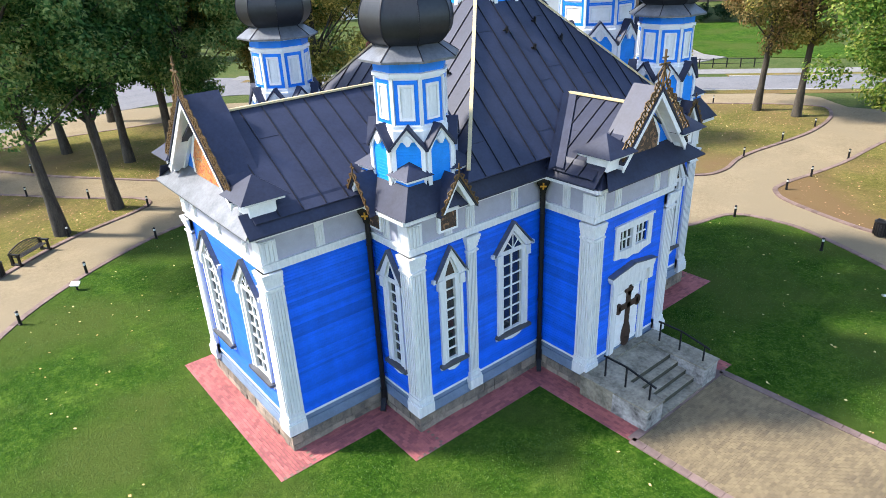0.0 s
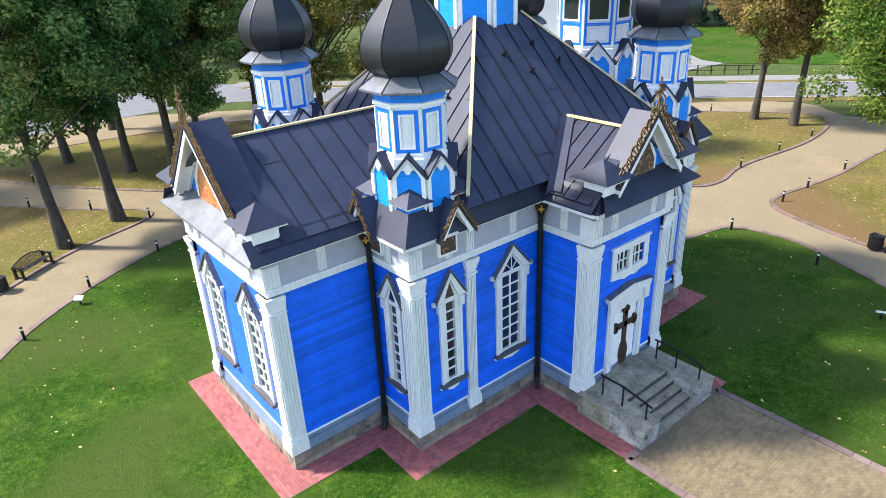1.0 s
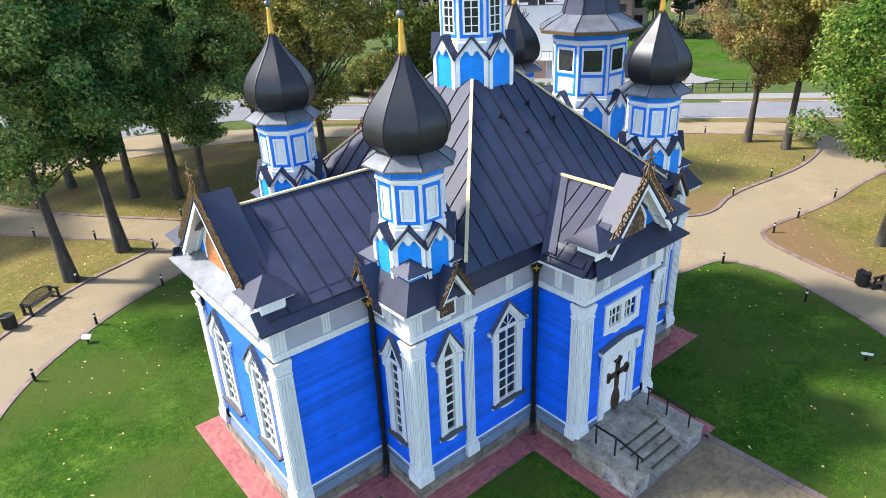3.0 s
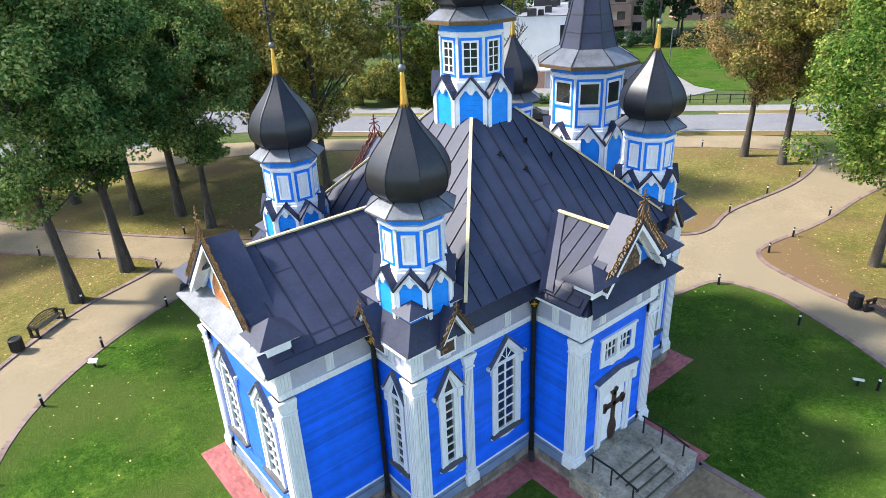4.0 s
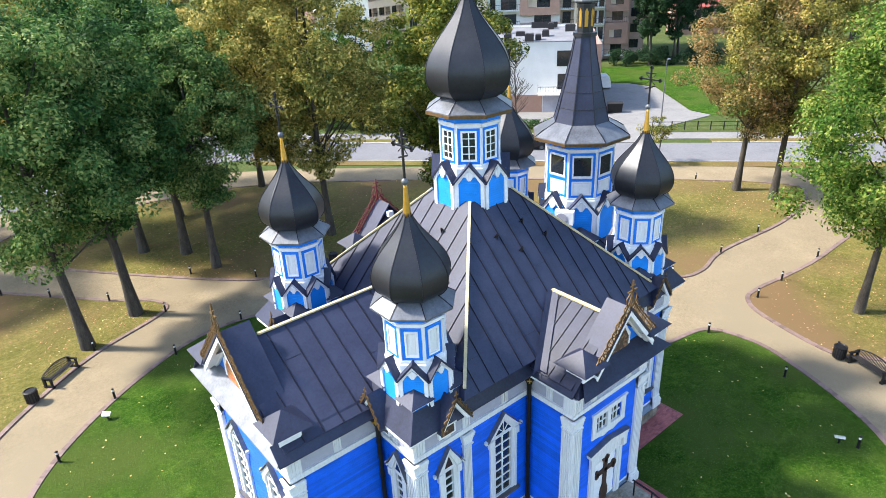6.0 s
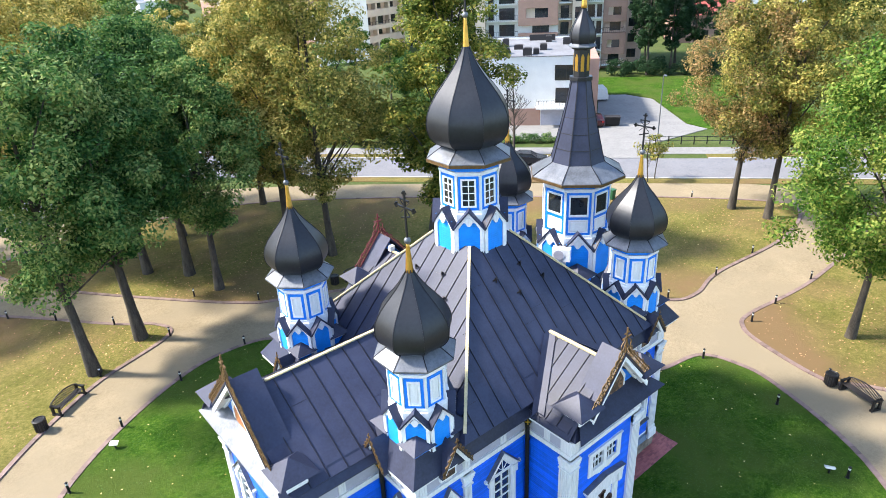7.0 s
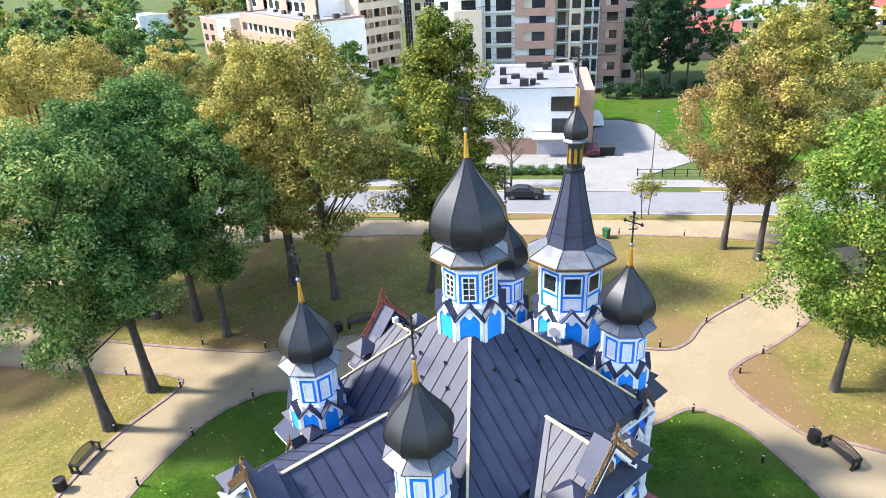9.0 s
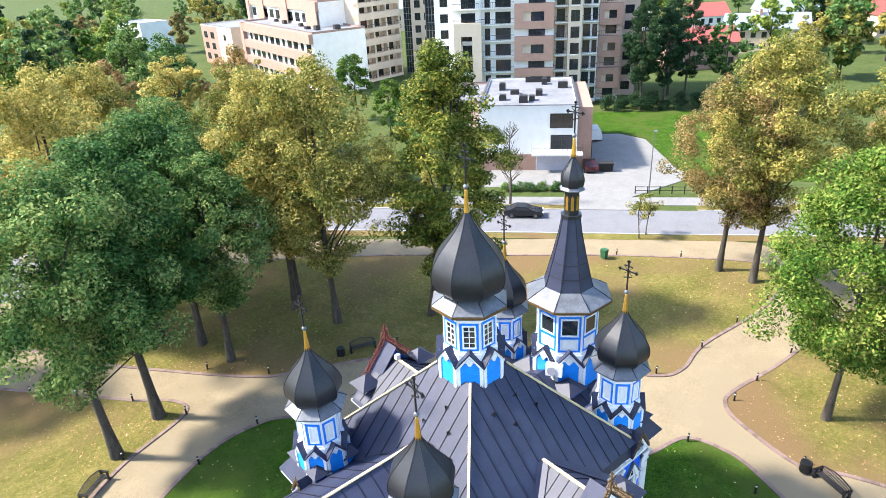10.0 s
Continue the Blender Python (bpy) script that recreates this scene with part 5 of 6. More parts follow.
# distant woods and gardens, in lighter trees
FAR = [tree_kind(k, lab, h, r, 2.5, sd, n=44, leaves=36, size=.5) for k, lab, h, r, sd in (
    ("green", "distant green tree among the houses", 17, 5.5, 41), ("olive", "distant yellowing tree among the houses", 16, 5.2, 43), ("bright", "distant light green tree among the houses", 16, 5.6, 47), ("orange", "distant orange autumn tree among the houses", 14, 5.0, 53), ("pine", "distant dark conifer among the houses", 20, 3.8, 59))]
for t, (a, b) in zip(FAR, ((-60, 150), (-100, 150), (60, 110), (-118, 150), (34, 140))):
    p = R0 + RD * a + RN * b
    t.matrix_basis = pose(p.x, p.y, 0)
spread = [(rw.uniform(-260, 240), rw.uniform(130, 330)) for _ in range(100)] + [(rw.uniform(-230, -80), rw.uniform(5, 62)) for _ in range(34)] + [(rw.uniform(28, 170), rw.uniform(66, 200)) for _ in range(34)] + [(rw.uniform(75, 190), rw.uniform(12, 80)) for _ in range(22)]
spread += [(rw.uniform(-270, -112), rw.uniform(62, 150)) for _ in range(40)] + [(rw.uniform(22, 150), rw.uniform(100, 230)) for _ in range(30)]
spread += [(rw.uniform(-152, -100), rw.uniform(62, 112)) for _ in range(26)]
for a, b in spread:
    if any(abs(a - u) < 19 and abs(b - v) < 15 for u, v in ((-60, 100), (-90, 132), (-143, 170), (42, 100), (62, 124), (53, 154), (81, 164))):
        continue
    p = R0 + RD * a + RN * b
    plant(rw.choice((FAR[0], FAR[0], FAR[1], FAR[2], FAR[0], FAR[3], FAR[4])), p.x, p.y, rw.uniform(0, 360), rw.uniform(.7, 1.15))
for s, n in ((14, 4 - 5.2), (-9.5, 7.9)):
    p = R0 + RD * s + RN * n
    plant(T_SMALL, p.x, p.y, rw.uniform(0, 360), rw.uniform(.8, 1.1))


# ---- park furniture ----
LAMPG = mat("frosted_lamp_glass", (0.7, 0.7, 0.66), 0.3, var=0.1, bump=0)
DARKW = mat("dark_slat_wood", (0.03, 0.026, 0.026), 0.6, var=0.4, scale=6)
GREENP = mat("green_plastic", (0.02, 0.09, 0.04), 0.5, var=0.25)
bollard = thing("bollard_light", "low black bollard lamp with a pale glass band", "bollard lamp", pose(-15.74, 12.2, .02), "bollard lamps along the paths")
part("post", Geo().rings([(.09, 0), (.09, .05), (.065, .06), (.065, .5)], 10), BLACK, bollard)
part("glass", Geo().rings([(.06, .5), (.06, .62)], 10), LAMPG, bollard, "pale glass band")
part("cap", Geo().rings([(.075, .62), (.075, .66), (.03, .69)], 10), BLACK, bollard)
for x, y in ((-12.33, 15.5), (-8.32, 17.5), (-11.9, 21.5), (-9.42, 27.5), (-12.4, 31.2), (-7.0, 23.2), (-3.72, 18.5), (-3.65, 27.5), (-.3, 23.5), (-11.1, 37.2), (-14.2, 43.3), (-15, 34.1), (9.65, 20), (16.1, -2.75), (15.0, -7.7), (26.5, 2.2), (31.9, 2.1), (22.1, -2.75), (25.4, -2.75), (21.0, 2.75), (35.7, 16.9), (39.7, 12), (12.1, -12.3), (37.3, 2.1), (30.6, -2.9), (-18.4, 8.2), (19.3, -8.6), (27.6, 24.9)):
    copy_thing(bollard, pose(x, y, .02))


def bench(x, y, rz):
    """A park bench with a curved slatted back and cast ends."""
    e = thing("bench", "black slatted park bench with a curved back", "bench", pose(x, y, .02, 0, 0, rz), "park benches")
    for i in range(6):
        part("seat_slat", Geo().box(-.95, .95, -.22 + i * .075, -.165 + i * .075, .43, .46), DARKW, e)
    n = 26
    for i in range(n):
        u = -.92 + 1.84 * i / (n - 1)
        top = .72 + .22 * math.cos(u * 1.55)
        part("back_slat", Geo().bar((u, .24, .46), (u, .33, top), .025), DARKW, e)
    g = Geo()
    for i in range(12):
        u0, u1 = -.95 + 1.9 * i / 12, -.95 + 1.9 * (i + 1) / 12
        g.bar((u0, .33, .72 + .22 * math.cos(u0 * 1.55)), (u1, .33, .72 + .22 * math.cos(u1 * 1.55)), .05)
    part("top_rail", g, DARKW, e)
    for s in (-1, 1):
        part("end_frame", Geo().box(s * 1.0 - .07, s * 1.0 + .07, -.28, .34, 0, .12).box(s * 1.0 - .05, s * 1.0 + .05, -.22, -.12, .1, .62).box(s * 1.0 - .05, s * 1.0 + .05, .2, .34, .1, .72).box(s * 1.0 - .07, s * 1.0 + .07, -.28, .36, .6, .67), BLACK, e, "cast dark end frame")
    return e


bench(-14.0, 19.75, 39)
bench(18.5, -10.45, 247)
bench(6.9, 21.0, -20)


def litter_bin(x, y):
    e = thing("litter_bin", "round black slatted litter bin beside the path", "litter bin", pose(x, y, .02), "park litter bins")
    part("body", Geo().rings([(.24, .02), (.3, .1), (.32, .7)], 16), DARKW, e)
    part("rim", Geo().rings([(.34, .7), (.35, .76), (.28, .78), (.25, .74)], 16), BLACK, e)
    for i in range(16):
        part("slat", Geo().box(-.03, .03, -.335, -.315, .1, .7), BLACK, e, "", pose(0, 0, 0, 0, 0, 22.5 * i))


litter_bin(-15.75, 18.35)
litter_bin(18.75, -8.9)
litter_bin(5.1, 21.5)


def spot(x, y, rz):
    e = thing("ground_floodlight", "small pale floodlight on a short stake in the lawn", "floodlight", pose(x, y, .035, 0, 0, rz), "lawn floodlights")
    part("stake", Geo().rings([(.05, 0), (.04, .25)], 8), BLACK, e)
    part("housing", Geo().loft([(-.2, -.12, .22), (.2, -.12, .22), (.2, .1, .32), (-.2, .1, .32)], [(-.22, -.16, .3), (.22, -.16, .3), (.22, .08, .42), (-.22, .08, .42)]), LAMPG, e, "pale housing with a glass front")


spot(-13.1, 14.0, -40)
spot(11.8, -11.6, 120)
# green litter bin by the far path
gb = thing("wheeled_bin", "green wheeled waste bin by the far path", "waste bin", pose(34.1, 17.3, .03))
part("body", Geo().loft([(-.22, -.25, .05), (.22, -.25, .05), (.22, .25, .05), (-.22, .25, .05)], [(-.28, -.32, .95), (.28, -.32, .95), (.28, .32, .95), (-.28, .32, .95)]), GREENP, gb)
part("lid", Geo().box(-.31, .31, -.35, .35, .955, 1.03), GREENP, gb)


# ---- street: cars, lamp posts, fence, hedge ----
CARP = mat("black_car_paint", (0.012, 0.013, 0.018), 0.22, metal=0.3, var=0.2, bump=0, spec=0.7)
CARR = mat("dark_red_car_paint", (0.05, 0.012, 0.014), 0.25, metal=0.3, var=0.2, bump=0, spec=0.7)
CARW = mat("white_van_paint", (0.75, 0.75, 0.74), 0.35, var=0.1, bump=0)
RUBBER = mat("black_rubber", (0.012, 0.012, 0.012), 0.8, var=0.3)
LAMPR = mat("red_lamp_plastic", (0.3, 0.01, 0.01), 0.3, var=0.1, bump=0)


def car(name, s, n, flip, paint, label, van=False):
    p = R0 + RD * s + RN * n
    rz = math.degrees(math.atan2(RD.y, RD.x)) + flip
    e = thing(name, label, "car", pose(p.x, p.y, .02, 0, 0, rz))
    if van:
        side = [(-2.4, .35), (2.4, .35), (2.4, .9), (1.9, 1.05), (1.45, 1.9), (-2.35, 2.0), (-2.4, 1.0)]
        glass = [(1.45, 1.08), (1.85, 1.08), (1.42, 1.78), (.75, 1.8), (.75, 1.08)]
        w = .95
    else:
        side = [(-2.3, .35), (2.3, .35), (2.32, .62), (2.2, .78), (1.1, .95), (.35, 1.4), (-.9, 1.44), (-1.65, 1.05), (-2.25, .98), (-2.33, .7)]
        glass = [(.95, .98), (.3, 1.34), (-.85, 1.38), (-1.5, 1.04)]
        w = .88
    inset = lambda z: w - max(0, z - .95) * .28
    part("body", Geo().loft([(x, -inset(z), z) for x, z in side], [(x, inset(z), z) for x, z in side]), paint, e)
    part("side_glass", Geo().loft([(x, -inset(z) - .01, z) for x, z in glass], [(x, inset(z) + .01, z) for x, z in glass]), GLASS, e, "dark tinted windows")
    for x in (-1.4, 1.42):
        for s2 in (-1, 1):
            wh = part("wheel", Geo().rings([(.28, -.1), (.33, -.07), (.33, .07), (.28, .1)], 16), RUBBER, e, "", pose(x, s2 * (w - .08), .33, 90))
            part("rim", Geo().rings([(.2, -.11), (.2, .11)], 12), GALV, wh, "grey wheel rim")
    for s2 in (-1, 1):
        part("headlight", Geo().box(2.2, 2.33, s2 * .65 - .16, s2 * .65 + .16, .62, .76), LAMPG, e)
        part("tail_light", Geo().box(-2.345, -2.24, s2 * .68 - .14, s2 * .68 + .14, .72, .9), LAMPR, e)
    return e


car("car", 1.6, 4.9, 0, CARP, "black saloon car driving on the road")
car("parked_car", 10.4, 22.6, 95, CARR, "dark hatchback parked beside the white house")
car("parked_van", 12.2, 38.5, 95, CARW, "white van parked behind the house", True)


def street_lamp(s, n, h=8.5):
    p = R0 + RD * s + RN * n
    e = thing("street_lamp", "tall thin grey street lamp with a short arm", "street lamp", pose(p.x, p.y, 0, 0, 0, math.degrees(math.atan2(RN.y, RN.x))), "street lamps")
    part("pole", Geo().rings([(.09, 0), (.08, 1), (.045, h)], 10), GALV, e)
    part("arm", Geo().bar((0, 0, h - .05), (-.9, 0, h + .2), .06), GALV, e)
    part("lamp_head", Geo().box(-1.5, -.85, -.12, .12, h + .15, h + .26), GALV, e)


street_lamp(17.0, 11.6)
street_lamp(-3.2, -.9, 6.0)
street_lamp(48, 9)
# low railing in front of the parking place
fence = thing("railing", "low dark metal railing beside the parking place", "railing")
for i in range(9):
    p = R0 + RD * (15.5 + i * 1.5) + RN * 12.6
    part("post", Geo().box(-.05, .05, -.05, .05, 0, 1.05), BLACK, fence, "", pose(p.x, p.y, 0))
for z in (.45, .95):
    part("rail", Geo().bar(R0 + RD * 15.5 + RN * 12.6 + Vector((0, 0, z)), R0 + RD * 27.5 + RN * 12.6 + Vector((0, 0, z)), .06), BLACK, fence)
hedge_rnd = random.Random(4)
hc = []
for i in range(60):
    p = R0 + RD * hedge_rnd.uniform(-1.5, 6.5) + RN * hedge_rnd.uniform(13.2, 14.2)
    hc.append((p.x, p.y, hedge_rnd.uniform(.3, 1.0), .45))
hedge = thing("hedge", "clipped green hedge before the white house", "hedge")
part("foliage", quick_mesh("foliage", crown_geo(hedge_rnd, hc, 130, .08), LEAF["green"]), None, hedge)
dump = thing("dumpster", "large black waste container by the parking place", "waste container", pose(*(R0 + RD * 12.6 + RN * 21.6).xy, .03, 0, 0, -48))
part("body", Geo().loft([(-.9, -.5, .15), (.9, -.5, .15), (.9, .5, .15), (-.9, .5, .15)], [(-1.0, -.6, 1.2), (1.0, -.6, 1.2), (1.0, .6, 1.2), (-1.0, .6, 1.2)]), BLACK, dump)
part("lid", Geo().box(-1.02, 1.02, -.62, .62, 1.205, 1.3), DARKW, dump)
# bare thin tree beside the sidewalk
bt = thing("bare_tree", "thin bare tree with pale twigs beside the road", "tree", pose(38.6, 34.9, 0))
rb = random.Random(12)
g = Geo().bar((0, 0, -.1), (.1, 0, 3.5), .22).bar((.1, 0, 3.5), (0, .1, 7.5), .14).bar((0, .1, 7.5), (.1, .1, 10.5), .07)
for i in range(46):
    z = rb.uniform(2.6, 9)
    a = rb.uniform(0, 6.28)
    L = rb.uniform(1.0, 2.6) * (1.1 - z / 16)
    q = Vector((math.cos(a) * L, math.sin(a) * L, z + L * 1.1))
    g.bar((0, 0, z), q, .045)
    for k in range(3):
        f = rb.uniform(.4, .9)
        b0 = Vector((0, 0, z)).lerp(q, f)
        g.bar(b0, b0 + Vector((rb.uniform(-.6, .6), rb.uniform(-.6, .6), rb.uniform(.2, .8))), .022)
part("trunk", g, BARK, bt, "pale bare trunk and twigs")


# ---- houses beyond the road ----
PLW = mat("white_plaster", (0.74, 0.73, 0.7), 0.8, var=0.12, scale=.6, fine=8)
PLC = mat("cream_plaster", (0.62, 0.5, 0.38), 0.8, var=0.14, scale=.6, fine=8)
PLB = mat("brown_cladding", (0.36, 0.22, 0.17), 0.75, var=0.18, scale=.8, fine=8)
PLP = mat("pinkish_render", (0.58, 0.42, 0.34), 0.8, var=0.15, scale=.6, fine=8)
FLATR = mat("grey_flat_roof", (0.22, 0.22, 0.235), 0.85, col2=(0.12, 0.125, 0.135), scale=.5, fine=5)
TILE = mat("red_sheet_roof", (0.35, 0.09, 0.07), 0.6, var=0.2)
TILEB = mat("blue_grey_sheet_roof", (0.25, 0.3, 0.36), 0.6, var=0.2)
ROADZ = math.degrees(math.atan2(RD.y, RD.x))


def house(name, label, s, n, turn):
    p = R0 + RD * s + RN * n
    return thing(name, label, "building", pose(p.x, p.y, 0, 0, 0, ROADZ + turn))


def volume(e, x0, x1, y0, y1, h, m, label=""):
    return part("wall", Geo().box(x0, x1, y0, y1, -.2, h), m, e, label)


WIN = {}


def win(e, x, y, z, w, h, face="front"):
    """A framed window on the front, the left or the right side of a house."""
    key = (round(w, 2), round(h, 2))
    if key not in WIN:
        WIN[key] = (Geo().box(-w / 2 - .06, w / 2 + .06, -.04, .0, -.06, 0).box(-w / 2 - .06, w / 2 + .06, -.04, 0, h, h + .06).box(-w / 2 - .06, -w / 2, -.04, 0, 0, h).box(w / 2, w / 2 + .06, -.04, 0, 0, h).box(-.03, .03, -.04, 0, 0, h).mesh("window", DARKW), Geo().box(-w / 2, w / 2, -.02, -.006, 0, h).mesh("pane", GLASS))
    rz = {"front": 0, "right": 90, "left": -90}[face]
    f = part("window", WIN[key][0], None, e, "", pose(x, y, z, 0, 0, rz))
    part("pane", WIN[key][1], None, f)


def balcony(e, x0, x1, y, z, d=1.2, solid=None):
    b = part("balcony", Geo().box(x0, x1, y - d, y, z - .18, z), PLW, e, "white balcony slab")
    if solid:
        part("parapet", Geo().box(x0, x1, y - d - .08, y - d, z - .3, z + 1.0).box(x0 - .08, x0, y - d, y, z - .3, z + 1.0).box(x1, x1 + .08, y - d, y, z - .3, z + 1.0), solid, b)
    else:
        g = Geo()
        k = max(3, int((x1 - x0) / .35))
        for i in range(k + 1):
            g.box(x0 + (x1 - x0) * i / k - .015, x0 + (x1 - x0) * i / k + .015, y - d, y - d + .03, z, z + 1.0)
        g.box(x0, x1, y - d - .01, y - d + .05, z + .97, z + 1.03).box(x0, x0 + .04, y - d, y, z + .97, z + 1.03).box(x1 - .04, x1, y - d, y, z + .97, z + 1.03)
        part("railing", g, BLACK, b, "dark bar railing")


def roof_units(e, spots, z, seed):
    r = random.Random(seed)
    for x, y in spots:
        w, d, h = r.uniform(.8, 1.6), r.uniform(.8, 1.4), r.uniform(.5, 1.1)
        part("roof_unit", Geo().box(x - w / 2, x + w / 2, y - d / 2, y + d / 2, z, z + h).box(x - w / 2 + .1, x + w / 2 - .1, y - d / 2 + .1, y + d / 2 - .1, z + h, z + h + .08), DARKW, e, "dark roof ventilation box")


def flat_roof(e, x0, x1, y0, y1, z, m):
    part("roof", Geo().box(x0 + .3, x1 - .3, y0 + .3, y1 - .3, z - .3, z + .02), FLATR, e, "grey flat roof")
    n0, k = Geo(), .22
    out, inn = [(x0 - .05, y0 - .05), (x1 + .05, y0 - .05), (x1 + .05, y1 + .05), (x0 - .05, y1 + .05)], [(x0 + k, y0 + k), (x1 - k, y0 + k), (x1 - k, y1 - k), (x0 + k, y1 - k)]
    for (a0, a1), (b0, b1) in zip(zip(out, inn), zip(out[1:] + out[:1], inn[1:] + inn[:1])):
        n0.slab([a0, b0, b1, a1], z - .02, z + .3)
    p = part("parapet", n0, m, e)
    part("parapet_cap", Geo().box(x0 - .1, x1 + .1, y0 - .1, y0 + k, z + .302, z + .36).box(x0 - .1, x1 + .1, y1 - k, y1 + .1, z + .302, z + .36).box(x0 - .1, x0 + k, y0 + k, y1 - k, z + .302, z + .36).box(x1 - k, x1 + .1, y0 + k, y1 - k, z + .302, z + .36), SILL, p, "grey metal parapet cap")


# white villa with a garage
v = house("white_house", "white three-storey flat-roofed house with a garage", -5, 22, 0)
volume(v, 0, 13.5, 0, 20, 9.0, PLW)
volume(v, 13.502, 15.6, 1.2, 19, 8.7, PLB, "brown side wing")
volume(v, -4, -.002, 4, 18, 8.8, PLP, "pinkish brick side wing")
flat_roof(v, 0, 13.5, 0, 20, 9.0, PLW)
flat_roof(v, -4, 0, 4, 18, 8.8, PLB)
part("base", Geo().box(-.02, 7.9, -.05, 0, -.1, 2.4), PLB, v, "brown brick base")
roof_units(v, ((3, 5), (4.6, 9), (7.2, 4.5), (8.2, 8), (11.8, 13), (2.6, 12), (6.0, 3.4), (9.0, 16)), 9.02, 3)
part("roof_screen", Geo().box(6.0, 10.0, 17.5, 17.7, 9.02, 9.9), DARKW, v, "dark roof screen")
for z, w, x in ((6.2, 3.0, 11.3), (3.2, 2.9, 11.4)):
    win(v, x, 0, z, w, 1.9)
part("garage_door", Geo().box(8.0, 12.6, -.06, 0, 0, 2.3), GREYF, v, "wide grey garage door")
balcony(v, 7.3, 14.3, 0, 2.75, 1.6)
for z in (1.2, 4.2, 6.6):
    win(v, 15.6, 6, z, 1.2, 1.4, "right")


def loggia(e, x0, x1, y, z0, z1, m, at_x=None):
    """A clad box standing out from the wall with a deep dark opening in it."""
    h = z1 - z0
    b = part("clad_box", Geo().box(x0, x1, y - 1.3, y - .02, z0, z0 + h * .3).box(x0, x1, y - 1.3, y - .02, z0 + h * .68, z1).box(x0, x0 + (x1 - x0) * .2, y - 1.3, y - .02, z0 + h * .3, z0 + h * .68).box(x1 - (x1 - x0) * .25, x1, y - 1.3, y - .02, z0 + h * .3, z0 + h * .68), m, e, "brown clad box round a loggia")
    part("pane", Geo().box(x0 + (x1 - x0) * .42, x1 - (x1 - x0) * .25, y - .8, y - .78, z0 + h * .3, z0 + h * .68), GLASS, b)
    part("back_wall", Geo().box(x0 + (x1 - x0) * .2, x0 + (x1 - x0) * .42, y - .8, y - .7, z0 + h * .3, z0 + h * .68), PLC, b)


def stair_strip(e, x0, x1, y, h):
    """A tall glazed stair with a light frame grid."""
    part("stair_glass", Geo().box(x0, x1, y, y + 1.2, 0, h), GLASS, e, "dark glazed stairwell")
    for k in range(int(h / 1.45)):
        part("stair_rail", Geo().box(x0, x1, y - .06, y, k * 1.45, k * 1.45 + .1), GALV, e)
    for i in range(4):
        x = x0 + (x1 - x0) * i / 3
        part("stair_mullion", Geo().box(x - .05, x + .05, y - .08, y, 0, h), GALV, e)


# tall apartment block with bays and balconies
a = house("apartment_tower", "tall white, cream and brown apartment block with balconies", -16, 62, 0)
H = 31
for x0, x1, y0, m, lab in ((-1.2, 2.6, 2.5, PLW, ""), (2.602, 8.0, .6, PLW, ""), (8.002, 14.4, 1.4, PLW, ""), (14.402, 21.8, .8, PLW, ""), (21.802, 24.4, 2.4, PLC, ""), (24.402, 27.0, .2, PLC, "cream fin"), (27.002, 30.2, 2.6, PLW, ""), (30.202, 34.6, 3.4, PLP, ""), (34.602, 38.5, 9, PLP, "")):
    volume(a, x0, x1, y0, 20, H if x0 < 27 else H - 4, m, lab)
part("roof", Geo().box(-1.3, 30.4, -.2, 20, H, H + .4), FLATR, a, "flat roof slab")
stair_strip(a, -3.0, -1.22, 3.0, H - 3)
# cream portal at the foot of the second bay
p1 = part("portal", Geo().prism([(2.9, 0), (4.3, 0), (4.3, 13.6), (6.4, 13.6), (6.4, 0), (8.2, 0), (8.2, 16.0), (2.9, 16.0)], (-.9, .58)), PLC, a, "cream portal frame over four storeys")
for k in range(10):
    z = 1.2 + 2.95 * k
    odd = k % 2
    win(a, .7, 2.5, z, 1.4, 1.5)
    if z > 15:
        win(a, 5.6, .6, z - .3, 2.6, 2.0)
        balcony(a, 2.8, 7.8, .6, z - .4, 1.3)
    else:
        win(a, 5.35, .6, z - .3, 1.7, 2.0)
        balcony(a, 4.32, 6.38, .6, z - .4, .9)
    win(a, 9.2, 1.4, z - .3, .9, 2.0)
    win(a, 12.2, 1.4, z - .3, 2.8, 2.0)
    balcony(a, 8.1, 14.3, 1.4, z - .4, 1.3)
    if odd:
        loggia(a, 14.42, 21.78, .8, z - 1.3, z + 3.2, PLB)
    else:
        win(a, 18.6, .8, z + .25, 3.0, 1.7)
    win(a, 23.1, 2.4, z - .3, 1.4, 2.1)
    balcony(a, 21.9, 24.35, 2.4, z - .4, 1.9)
    win(a, 25.7, .2, z - .2, 1.5, 1.9)
    if k % 3 == 0:
        balcony(a, 24.9, 26.5, .2, z - .3, .5)
    if k < 9:
        win(a, 28.0, 2.6, z - .3, 1.2, 2.1)
        win(a, 29.5, 2.6, z - .3, .8, 2.1)
        balcony(a, 27.1, 30.1, 2.6, z - .4, 1.4)
        if odd:
            loggia(a, 30.25, 34.55, 3.4, z - 1.3, z + 2.6, PLB)
        else:
            win(a, 32.6, 3.4, z, 1.9, 1.5)
            balcony(a, 30.4, 34.2, 3.4, z - .4, 1.2)
        win(a, 36.6, 9, z, 1.6, 1.5)
